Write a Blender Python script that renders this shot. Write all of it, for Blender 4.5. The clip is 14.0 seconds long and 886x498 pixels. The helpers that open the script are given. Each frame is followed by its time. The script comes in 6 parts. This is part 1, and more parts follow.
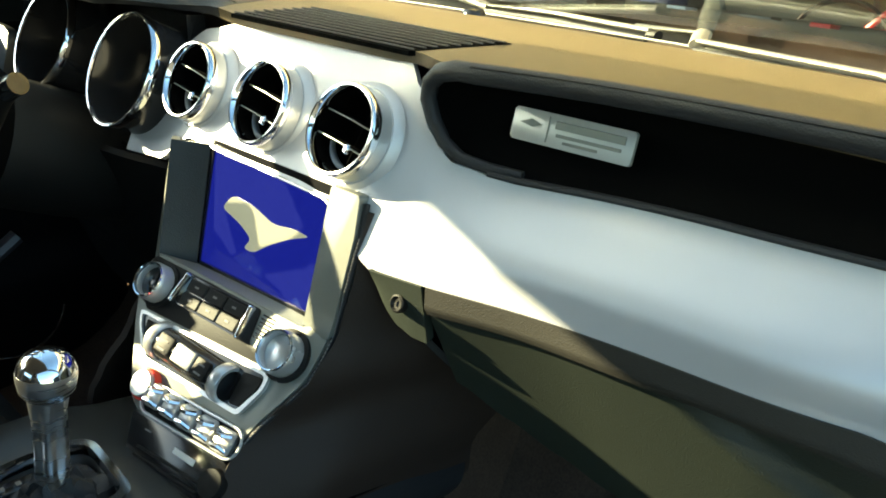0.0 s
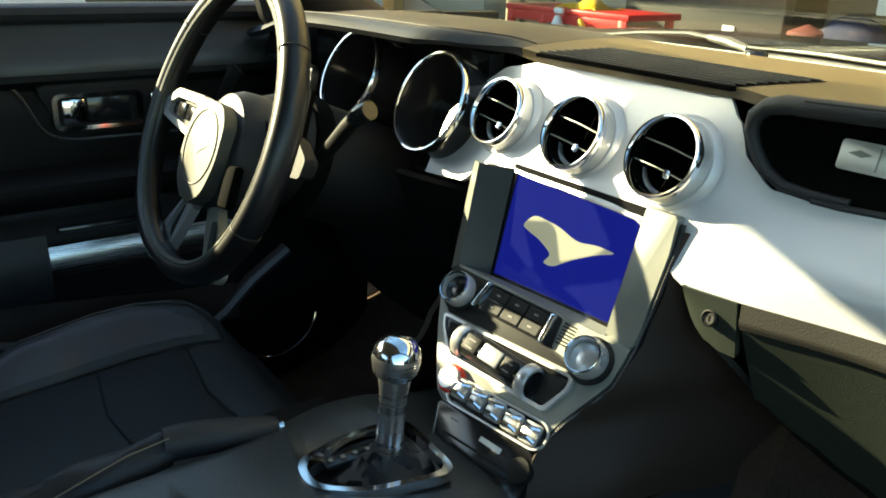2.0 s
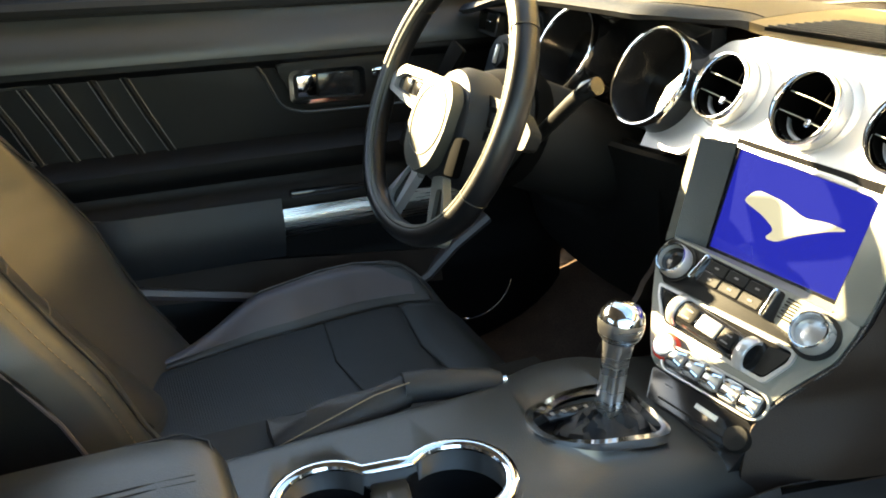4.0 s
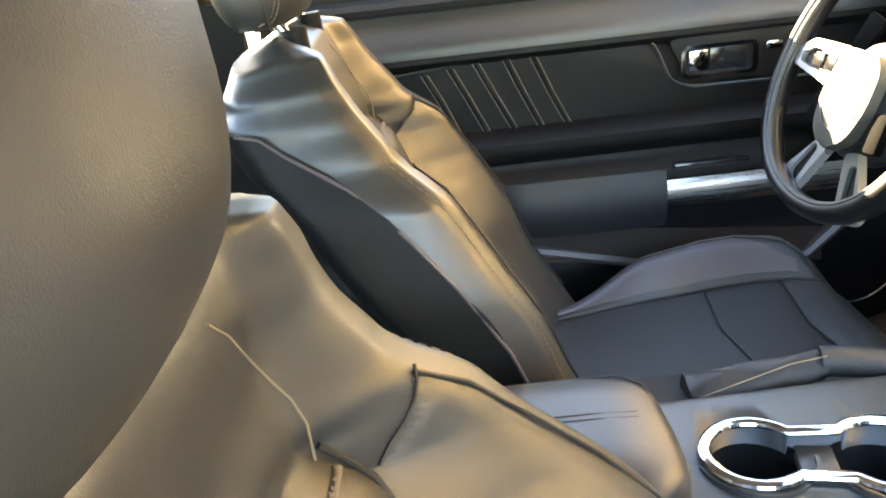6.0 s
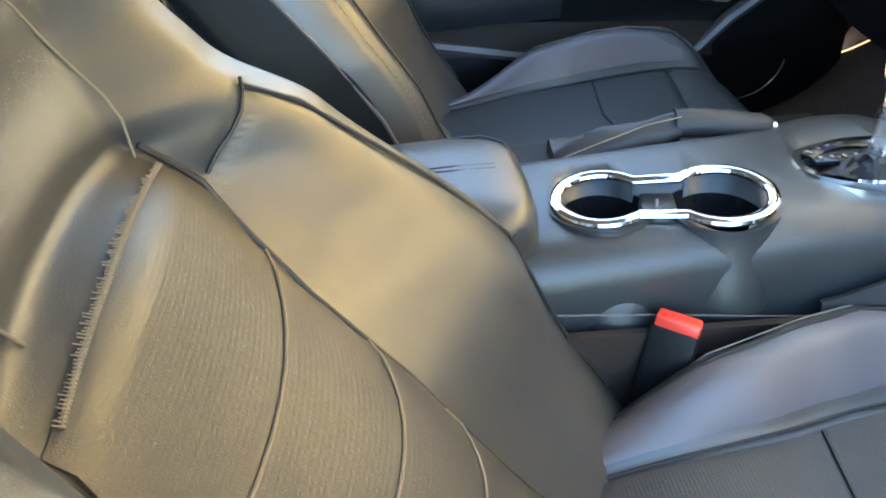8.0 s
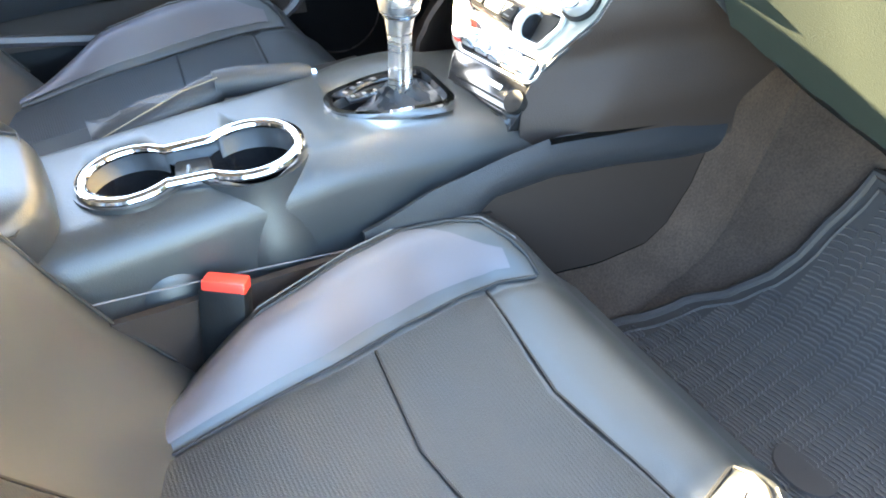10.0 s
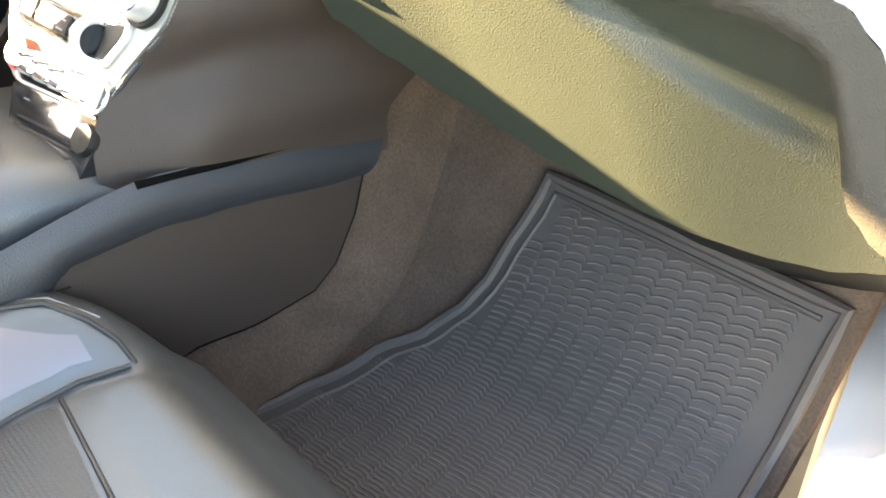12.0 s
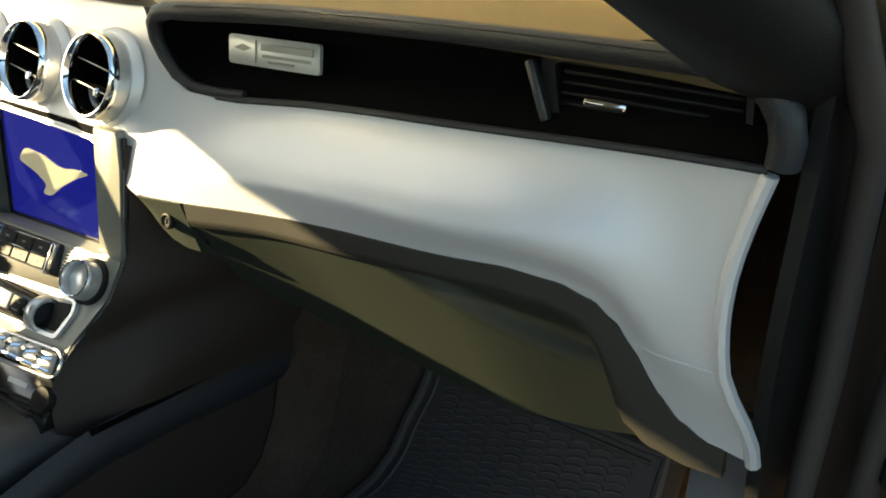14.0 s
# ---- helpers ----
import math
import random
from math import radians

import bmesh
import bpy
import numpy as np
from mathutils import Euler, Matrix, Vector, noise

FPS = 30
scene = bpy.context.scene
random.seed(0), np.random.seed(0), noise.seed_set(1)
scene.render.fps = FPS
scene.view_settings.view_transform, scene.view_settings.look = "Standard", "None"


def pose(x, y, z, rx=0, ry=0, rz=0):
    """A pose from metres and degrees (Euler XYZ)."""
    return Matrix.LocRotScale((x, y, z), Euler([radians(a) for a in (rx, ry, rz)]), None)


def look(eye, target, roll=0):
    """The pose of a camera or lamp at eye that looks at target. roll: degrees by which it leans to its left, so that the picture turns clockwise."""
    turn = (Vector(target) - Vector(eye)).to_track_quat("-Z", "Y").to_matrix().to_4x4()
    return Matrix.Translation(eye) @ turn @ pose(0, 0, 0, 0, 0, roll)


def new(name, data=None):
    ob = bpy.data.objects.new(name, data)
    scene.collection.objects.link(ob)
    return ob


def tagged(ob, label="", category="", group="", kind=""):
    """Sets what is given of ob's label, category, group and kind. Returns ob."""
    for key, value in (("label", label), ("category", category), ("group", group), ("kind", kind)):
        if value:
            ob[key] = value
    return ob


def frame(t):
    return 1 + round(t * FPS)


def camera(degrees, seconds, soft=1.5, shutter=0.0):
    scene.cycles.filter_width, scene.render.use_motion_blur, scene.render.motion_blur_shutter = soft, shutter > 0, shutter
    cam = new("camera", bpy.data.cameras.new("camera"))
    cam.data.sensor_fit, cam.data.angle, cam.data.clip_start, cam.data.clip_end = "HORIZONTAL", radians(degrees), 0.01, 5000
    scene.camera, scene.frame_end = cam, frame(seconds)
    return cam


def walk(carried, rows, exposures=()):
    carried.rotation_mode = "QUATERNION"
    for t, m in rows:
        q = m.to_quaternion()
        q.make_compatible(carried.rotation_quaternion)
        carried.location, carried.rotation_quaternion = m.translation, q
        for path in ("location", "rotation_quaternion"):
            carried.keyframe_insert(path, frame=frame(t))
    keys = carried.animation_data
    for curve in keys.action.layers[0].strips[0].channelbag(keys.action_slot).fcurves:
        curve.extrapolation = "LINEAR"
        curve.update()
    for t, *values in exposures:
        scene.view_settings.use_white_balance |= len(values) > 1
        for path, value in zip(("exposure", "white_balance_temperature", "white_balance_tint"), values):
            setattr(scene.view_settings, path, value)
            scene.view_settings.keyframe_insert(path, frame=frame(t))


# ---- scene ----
# A car seen from its open passenger door: x to the passenger's side, y ahead, z up.
cam = camera(58.1, 14.0, 1.8)
PATH = [
    (0, (0.597, -0.411, 1.065), (-0.643, 0.954, 0.291), 3.2),
    (0.5, (0.575, -0.443, 1.078), (-0.753, 0.879, 0.379), 1.2),
    (1, (0.57, -0.468, 1.107), (-0.838, 0.775, 0.419), 0.2),
    (1.5, (0.575, -0.515, 1.078), (-0.931, 0.609, 0.394), 0.6),
    (2, (0.561, -0.564, 1.063), (-0.958, 0.537, 0.368), 2.1),
    (2.2, (0.564, -0.568, 1.063), (-0.98, 0.486, 0.353), 1.7),
    (4.3, (0.574, -0.657, 1.077), (-1.15, -0.012, 0.294), -1.0),
    (4.5, (0.577, -0.669, 1.075), (-1.167, -0.098, 0.278), -1.5),
    (5, (0.598, -0.71, 1.089), (-1.188, -0.316, 0.281), -2.3),
    (5.5, (0.606, -0.737, 1.103), (-1.22, -0.546, 0.309), -4.5),
    (6, (0.621, -0.774, 1.112), (-1.213, -0.788, 0.314), -6.1),
    (6.5, (0.642, -0.801, 1.108), (-1.148, -0.859, 0.216), -5.1),
    (7, (0.654, -0.778, 1.078), (-1.077, -0.899, 0.082), -6.8),
    (7.5, (0.657, -0.738, 1.059), (-1.019, -0.81, -0.03), -6.8),
    (8, (0.681, -0.715, 1.047), (-0.948, -0.614, -0.109), -4.9),
    (8.5, (0.706, -0.662, 1.04), (-0.871, -0.394, -0.161), -4.9),
    (8.7, (0.709, -0.652, 1.039), (-0.829, -0.267, -0.181), -3.4),
    (10.8, (0.746, -0.458, 0.985), (-0.574, 0.391, -0.255), -3.8),
    (11, (0.743, -0.437, 0.971), (-0.534, 0.478, -0.266), -2.9),
    (11.5, (0.728, -0.37, 0.94), (-0.478, 0.638, -0.296), -1.9),
    (12, (0.71, -0.328, 0.921), (-0.451, 0.787, -0.267), -1.4),
    (12.5, (0.698, -0.288, 0.923), (-0.465, 0.927, -0.159), -1.7),
    (13, (0.688, -0.261, 1.014), (-0.498, 0.972, -0.022), -2.1),
    (13.2, (0.686, -0.275, 1.031), (-0.504, 1.002, 0.054), -2.7),
    (13.5, (0.702, -0.299, 1.069), (-0.463, 1.004, 0.097), -3.0),
    (13.8, (0.746, -0.344, 1.093), (-0.361, 1.001, 0.111), -3.7),
    (14, (0.789, -0.377, 1.099), (-0.284, 0.996, 0.117), -3.7),
]
EXPOSURES = [(0, 2.9, 7300, -9), (0.5, 2.33, 7100, -9), (1.5, 2.25, 6900, -9), (2.2, 2.8, 7200, -6), (4.3, 4.1, 8500, 6), (5.5, 5.2, 8200, 12), (7.5, 5.0, 7400, 6), (8.7, 5.4, 6100, 2), (10.8, 6.1, 8500, 10), (11.8, 5.98, 9600, 12), (12.5, 5.65, 9600, 13), (13.2, 3.4, 9000, 4), (13.6, 2.6, 8700, 1), (14, 2.7, 8600, 1)]
walk(cam, [(t, look(eye, target, roll)) for t, eye, target, roll in PATH], EXPOSURES)

# ---- light ----
SUN = Vector((-1.0, -0.60, 0.45)).normalized()
world = bpy.data.worlds.new("world")
scene.world = world
world.use_nodes = True
wn = world.node_tree.nodes
sky = wn.new("ShaderNodeTexSky")
sky.sky_type, sky.sun_disc = "NISHITA", False
sky.sun_elevation, sky.sun_rotation = math.asin(SUN.z), math.atan2(SUN.x, SUN.y)
sky.air_density, sky.dust_density, sky.ozone_density = 1.0, 0.6, 3.0
world.node_tree.links.new(sky.outputs[0], wn["Background"].inputs[0])
wn["Background"].inputs[1].default_value = 0.085
sun_data = bpy.data.lights.new("sun", "SUN")
sun_data.energy, sun_data.angle, sun_data.color = 4.4, radians(0.6), (1.0, 0.85, 0.60)
sun = new("sun", sun_data)
sun.matrix_world = look(SUN * 20, (0, 0, 0))


# ---- materials ----
def material(name, color, rough=0.5, metal=0.0, grain=0.0, scale=200.0, wear=0.12, stain=6.0, bump=0.0, coat=0.0,
             spec=0.5, cells=False, emit=None, stretch=None, ribs=0.0, along=1):
    """A node material: two scales of variation in colour and roughness, and fine relief."""
    m = bpy.data.materials.new(name)
    m.use_nodes = True
    n, k = m.node_tree.nodes, m.node_tree.links
    p = n["Principled BSDF"]
    p.inputs["Metallic"].default_value = metal
    p.inputs["Specular IOR Level"].default_value = spec
    p.inputs["Coat Weight"].default_value = coat
    geo = n.new("ShaderNodeTexCoord")
    place = geo.outputs["Object"]
    if stretch:
        mp = n.new("ShaderNodeMapping")
        mp.inputs["Scale"].default_value = stretch
        k.new(place, mp.inputs[0])
        place = mp.outputs[0]
    big = n.new("ShaderNodeTexNoise")
    big.inputs["Scale"].default_value, big.inputs["Detail"].default_value = stain, 5.0
    k.new(place, big.inputs["Vector"])
    if cells:
        fine = n.new("ShaderNodeTexVoronoi")
        out = fine.outputs["Distance"]
    else:
        fine = n.new("ShaderNodeTexNoise")
        fine.inputs["Detail"].default_value = 3.0
        out = fine.outputs["Fac"]
    fine.inputs["Scale"].default_value = scale
    k.new(place, fine.inputs["Vector"])
    mix = n.new("ShaderNodeMix")
    mix.data_type, mix.blend_type = "RGBA", "MIX"
    c = Vector(color)
    lo, hi = c * (1 - wear), c * (1 + wear)
    mix.inputs[6].default_value = (*lo, 1)
    mix.inputs[7].default_value = (*[min(x, 1) for x in hi], 1)
    k.new(big.outputs["Fac"], mix.inputs[0])
    last = mix.outputs[2]
    if grain:
        g = n.new("ShaderNodeMix")
        g.data_type, g.blend_type = "RGBA", "MULTIPLY"
        g.inputs[0].default_value = grain
        k.new(last, g.inputs[6])
        k.new(out, g.inputs[7])
        last = g.outputs[2]
    k.new(last, p.inputs["Base Color"])
    r = n.new("ShaderNodeMapRange")
    r.inputs["To Min"].default_value, r.inputs["To Max"].default_value = max(rough - 0.08, 0.02), min(rough + 0.08, 1)
    k.new(big.outputs["Fac"], r.inputs[0])
    k.new(r.outputs[0], p.inputs["Roughness"])
    if bump:
        b = n.new("ShaderNodeBump")
        b.inputs["Strength"].default_value, b.inputs["Distance"].default_value = bump, 0.0008
        k.new(out, b.inputs["Height"])
        k.new(b.outputs[0], p.inputs["Normal"])
        if ribs:
            sep, add, wave, sine, both = (n.new("ShaderNodeSeparateXYZ"), n.new("ShaderNodeMath"), n.new("ShaderNodeMath"), n.new("ShaderNodeMath"), n.new("ShaderNodeMath"))
            k.new(geo.outputs["Object"], sep.inputs[0])
            k.new(sep.outputs[along], add.inputs[0])
            add.inputs[1].default_value = 0.0
            add.operation, wave.operation, sine.operation = "SUBTRACT", "MULTIPLY", "SINE"
            wave.inputs[1].default_value = 2 * math.pi / ribs
            k.new(add.outputs[0], wave.inputs[0])
            k.new(wave.outputs[0], sine.inputs[0])
            k.new(sine.outputs[0], both.inputs[0])
            both.operation = "MULTIPLY_ADD"
            both.inputs[1].default_value = 0.25
            k.new(out, both.inputs[2])
            k.new(both.outputs[0], b.inputs["Height"])
    if emit:
        p.inputs["Emission Color"].default_value = (*emit[:3], 1)
        p.inputs["Emission Strength"].default_value = emit[3]
    return m


SILVER = material("silver_paint", (0.58, 0.58, 0.60), 0.42, 0.35, wear=0.03, stain=3, scale=1500, bump=0.03)
STACK = material("satin_grey_trim", (0.21, 0.215, 0.195), 0.40, 0.35, wear=0.05, scale=1500, bump=0.03)
# Black vinyl tinted tan: the gold of the sun is in its colour.
PAD = material("sun_tinted_black_pad", (0.066, 0.046, 0.018), 0.5, cells=True, scale=700, bump=0.25, wear=0.1)
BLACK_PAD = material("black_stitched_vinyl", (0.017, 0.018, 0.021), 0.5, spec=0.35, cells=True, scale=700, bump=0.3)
LEATHER = material("black_leather", (0.027, 0.0285, 0.0285), 0.42, spec=0.8, cells=True, scale=1100, bump=0.12, wear=0.15, stain=9)
LEATHER_IN = material("black_ribbed_fabric", (0.019, 0.019, 0.019), 0.48, spec=0.6, cells=True, scale=900, bump=0.45, wear=0.2, stain=14, ribs=0.0034)
BACK_IN = material("black_perforated_leather", (0.028, 0.027, 0.025), 0.46, spec=0.7, cells=True, scale=1000, bump=0.18, wear=0.10, stain=14, ribs=0.0028, along=2)
BOLSTER = material("smooth_grey_vinyl", (0.080, 0.069, 0.076), 0.42, spec=0.6, scale=900, bump=0.08, wear=0.06)
THREAD = material("tan_thread", (0.16, 0.13, 0.09), 0.7, scale=3000, bump=0.2)
SATIN = material("satin_metal", (0.60, 0.60, 0.60), 0.30, 0.65, wear=0.05, scale=1500, bump=0.02)
DOOR = material("black_door_vinyl", (0.0045, 0.0045, 0.005), 0.5, spec=0.18, cells=True, scale=900, bump=0.2)
PLASTIC = material("black_plastic", (0.006, 0.006, 0.006), 0.55, spec=0.25, cells=True, scale=900, bump=0.25)
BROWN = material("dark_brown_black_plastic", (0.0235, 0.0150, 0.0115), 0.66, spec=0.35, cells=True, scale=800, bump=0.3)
GLOVE = material("grained_dark_grey_plastic", (0.0155, 0.0212, 0.0148), 0.6, cells=True, scale=800, bump=0.25, wear=0.06)
CONSOLE = material("dark_console_plastic", (0.020, 0.023, 0.025), 0.40, spec=0.65, cells=True, scale=800, bump=0.2)
RIM = material("smooth_black_leather", (0.006, 0.006, 0.007), 0.36, spec=0.45, cells=True, scale=900, bump=0.12, wear=0.1)
HUB = material("worn_grey_hub_plastic", (0.058, 0.060, 0.051), 0.5, 0.1, cells=True, scale=900, bump=0.2, wear=0.1)
# Browner copy of the glovebox plastic, toned for the rail's shade.
GLOVE_RAIL = material("grained_shade_brown_plastic", (0.023, 0.021, 0.017), 0.6, cells=True, scale=800, bump=0.25, wear=0.06)
GLOSS = material("gloss_black_plastic", (0.012, 0.012, 0.013), 0.14, wear=0.2)
CHROME = material("chrome", (0.82, 0.82, 0.84), 0.08, 1.0, wear=0.03)
BRUSHED = material("brushed_aluminium", (0.62, 0.62, 0.62), 0.28, 1.0, wear=0.06, scale=900, stretch=(1, 1, 40))
# Near zero, so vents, grille gaps and recesses keep their shade in colour.
VOID = material("unlit_black", (0.0018, 0.0018, 0.0018), 0.9, spec=0.04)
CARPET = material("brown_grey_carpet", (0.112, 0.076, 0.058), 0.95, grain=0.7, scale=330, bump=1.0, wear=0.45, stain=16, spec=0.1)
RUBBER = material("grey_black_rubber", (0.036, 0.029, 0.027), 0.62, scale=500, bump=0.2, wear=0.16, stain=10)
STITCH = material("grey_thread", (0.19, 0.18, 0.175), 0.8, scale=3000, bump=0.2)
PIPING = material("dark_seam_welt", (0.010, 0.009, 0.008), 0.6)
RED = material("red_plastic", (0.75, 0.05, 0.03), 0.35, wear=0.06)
SCREEN = material("blue_lit_display", (0.003, 0.004, 0.02), 0.10, spec=0.25, emit=(0.003, 0.005, 0.11, 0.36))
EMBLEM = material("lit_silver_emblem", (0.16, 0.155, 0.125), 0.3, emit=(0.62, 0.60, 0.46, 0.075))
PLAQUE = material("satin_plaque", (0.55, 0.56, 0.54), 0.4, 0.6, wear=0.08)
HEADLINER = material("grey_headliner", (0.22, 0.21, 0.20), 0.9, scale=800, bump=0.3)
BODY = material("black_car_paint", (0.02, 0.02, 0.022), 0.2, coat=1.0)
CONCRETE = material("driveway_asphalt", (0.085, 0.076, 0.058), 0.8, grain=0.25, scale=60, bump=0.3, wear=0.2, stain=1.5)
WALL = material("beige_garage_wall", (0.46, 0.41, 0.33), 0.85, scale=80, bump=0.15, wear=0.1, stain=2)
# Saturated so that the added front wall bounces golden light.
TAN = material("tan_stucco", (0.68, 0.49, 0.24), 0.9, scale=80, bump=0.2, wear=0.1, stain=2)
# The garage's dimness is put into this near-black base colour.
GARAGE = material("shade_dark_garage_lining", (0.030, 0.028, 0.021), 0.85, scale=30, bump=0.3, wear=0.3, stain=1.2)
WHITE = material("white_paint", (0.78, 0.78, 0.77), 0.4, wear=0.04, stain=2)


# ---- mesh helpers ----
def part(name, bm, mat, parent=None, label="", sharp=38, smooth=True):
    """Links a bmesh as one mesh object, under a thing or part if one is given."""
    bmesh.ops.recalc_face_normals(bm, faces=bm.faces)
    if smooth:
        lim = radians(sharp)
        for f in bm.faces:
            f.smooth = True
        for e in bm.edges:
            if len(e.link_faces) == 2 and e.calc_face_angle(0) > lim:
                e.smooth = False
    me = bpy.data.meshes.new(name)
    bm.to_mesh(me)
    bm.free()
    me.materials.append(mat)
    ob = new(name, me)
    ob.parent = parent
    if label:
        tagged(ob, label)
    return ob


def thing(name, label, category, at=(0, 0, 0), group="", kind=""):
    e = new(name)
    e.empty_display_size = 0.05
    e.location = (0, 0, 0)
    return tagged(e, label, category, group, kind)


def join(*bms):
    out = bms[0]
    for b in bms[1:]:
        me = bpy.data.meshes.new("tmp")
        b.to_mesh(me)
        out.from_mesh(me)
        b.free()
        bpy.data.meshes.remove(me)
    return out


def smooth01(a, b, x):
    t = min(max((x - a) / (b - a), 0), 1)
    return t * t * (3 - 2 * t)


def curve(pairs, x):
    """Smooth interpolation through (x, value) pairs."""
    if x <= pairs[0][0]:
        return pairs[0][1]
    for (x0, v0), (x1, v1) in zip(pairs, pairs[1:]):
        if x <= x1:
            t = (x - x0) / (x1 - x0)
            t = 0.35 * t + 0.65 * t * t * (3 - 2 * t)
            return v0 + (v1 - v0) * t
    return pairs[-1][1]


def shell(P, nu, nv, thick):
    """A curved panel of real thickness: P(u, v) is its front."""
    bm = bmesh.new()
    front, back = [], []
    for i in range(nu + 1):
        for j in range(nv + 1):
            u, v = i / nu, j / nv
            p = Vector(P(u, v))
            e = 1e-3
            du = Vector(P(min(u + e, 1), v)) - Vector(P(max(u - e, 0), v))
            dv = Vector(P(u, min(v + e, 1))) - Vector(P(u, max(v - e, 0)))
            n = du.cross(dv)
            n = n.normalized() if n.length > 1e-12 else Vector((0, 0, 1))
            front.append(bm.verts.new(p))
            back.append(bm.verts.new(p - n * thick))
    w = nv + 1
    for i in range(nu):
        for j in range(nv):
            q = (i * w + j, (i + 1) * w + j, (i + 1) * w + j + 1, i * w + j + 1)
            bm.faces.new([front[x] for x in q])
            bm.faces.new([back[x] for x in reversed(q)])
    rim = [i * w for i in range(nu + 1)] + [nu * w + j for j in range(1, nv + 1)]
    rim += [i * w + nv for i in range(nu - 1, -1, -1)] + [j for j in range(nv - 1, 0, -1)]
    for a, b in zip(rim, rim[1:] + rim[:1]):
        try:
            bm.faces.new((front[a], front[b], back[b], back[a]))
        except ValueError:
            pass
    return bm


def loft(loops, caps=True, ring=False):
    """Skins closed loops of equal length."""
    bm = bmesh.new()
    rows = [[bm.verts.new(p) for p in l] for l in loops]
    n = len(rows[0])
    pairs = list(zip(rows, rows[1:])) + ([(rows[-1], rows[0])] if ring else [])
    for a, b in pairs:
        for i in range(n):
            bm.faces.new((a[i], a[(i + 1) % n], b[(i + 1) % n], b[i]))
    if caps and not ring:
        bm.faces.new(rows[0][::-1])
        bm.faces.new(rows[-1])
    return bm


def tube(pts, r, n=8, closed=False, flat=1.0, up=None):
    """A round or flattened bar along points; r may be a list."""
    pts = [Vector(p) for p in pts]
    rr = r if isinstance(r, (list, tuple)) else [r] * len(pts)
    loops, ref = [], Vector(up) if up else None
    for i, p in enumerate(pts):
        a = pts[i - 1] if i or closed else p
        b = pts[(i + 1) % len(pts)] if i < len(pts) - 1 or closed else p
        t = (b - a).normalized()
        if ref is None:
            ref = Vector((0, 0, 1)) if abs(t.z) < 0.9 else Vector((1, 0, 0))
        x = t.cross(ref).normalized()
        y = x.cross(t).normalized()
        if not up:
            ref = y
        loops.append([p + (x * math.cos(q) + y * math.sin(q) * flat) * rr[i] for q in (2 * math.pi * j / n for j in range(n))])
    return loft(loops, ring=closed)


def lathe(profile, n=32, m=None, closed=False):
    """Turns (radius, height) pairs round the z axis; closed joins the last ring to the first."""
    bm = loft([[(r * math.cos(2 * math.pi * j / n), r * math.sin(2 * math.pi * j / n), z) for j in range(n)] for r, z in profile],
              caps=not closed, ring=closed)
    if m:
        bm.transform(m)
    return bm


def rbox(sx, sy, sz, bev=0.003, m=None, seg=2):
    bm = bmesh.new()
    bmesh.ops.create_cube(bm, size=1.0, matrix=Matrix.Diagonal((sx, sy, sz, 1)))
    if bev:
        bmesh.ops.bevel(bm, geom=bm.edges[:], offset=bev, segments=seg, profile=0.5, affect="EDGES")
    if m:
        bm.transform(m)
    return bm


def prism(outline, depth, m=None, bev=0.0, seg=2):
    """A plate from an outline in its plane, its front at local z = 0, depth behind it."""
    bm = bmesh.new()
    top = [bm.verts.new((x, y, 0)) for x, y in outline]
    low = [bm.verts.new((x, y, -depth)) for x, y in outline]
    f = bm.faces.new(top)
    bm.faces.new(low[::-1])
    n = len(top)
    for i in range(n):
        bm.faces.new((top[i], low[i], low[(i + 1) % n], top[(i + 1) % n]))
    if bev:
        bmesh.ops.bevel(bm, geom=list(f.edges), offset=bev, segments=seg, profile=0.5, affect="EDGES")
    if m:
        bm.transform(m)
    return bm


def frame_plate(outer, inner, depth, m=None, bev=0.0):
    """A plate with an opening: outer and inner outlines with the same number of points."""
    bm = bmesh.new()
    n = len(outer)
    r = [[bm.verts.new((x, y, z)) for x, y in o] for o, z in ((outer, 0), (inner, 0), (inner, -depth), (outer, -depth))]
    for a, b in ((0, 1), (1, 2), (2, 3), (3, 0)):
        for i in range(n):
            bm.faces.new((r[a][i], r[a][(i + 1) % n], r[b][(i + 1) % n], r[b][i]))
    if bev:
        es = [e for e in bm.edges if all(abs(v.co.z) < 1e-6 for v in e.verts) and e.calc_face_angle(0) > 0.5]
        bmesh.ops.bevel(bm, geom=es, offset=bev, segments=2, profile=0.5, affect="EDGES")
    if m:
        bm.transform(m)
    return bm


def rrect(x0, y0, x1, y1, r, n=5):
    """A rectangle's outline with rounded corners."""
    out = []
    for cx, cy, a in ((x1 - r, y1 - r, 0), (x0 + r, y1 - r, 90), (x0 + r, y0 + r, 180), (x1 - r, y0 + r, 270)):
        for i in range(n + 1):
            q = radians(a + 90 * i / n)
            out.append((cx + r * math.cos(q), cy + r * math.sin(q)))
    return out


def rounded(poly, r, n=4):
    """Rounds a polygon's corners."""
    out = []
    k = len(poly)
    for i in range(k):
        p, a, b = Vector(poly[i]), Vector(poly[i - 1]), Vector(poly[(i + 1) % k])
        d = min(r, (a - p).length * 0.45, (b - p).length * 0.45)
        s, e = p + (a - p).normalized() * d, p + (b - p).normalized() * d
        for j in range(n + 1):
            t = j / n
            q = s * (1 - t) ** 2 + p * 2 * t * (1 - t) + e * t * t
            out.append((q.x, q.y))
    return out


def basis(origin, x, y):
    """A pose from an origin and two directions in its plane."""
    x = Vector(x).normalized()
    z = x.cross(Vector(y)).normalized()
    y = z.cross(x)
    m = Matrix((x, y, z)).transposed().to_4x4()
    m.translation = Vector(origin)
    return m


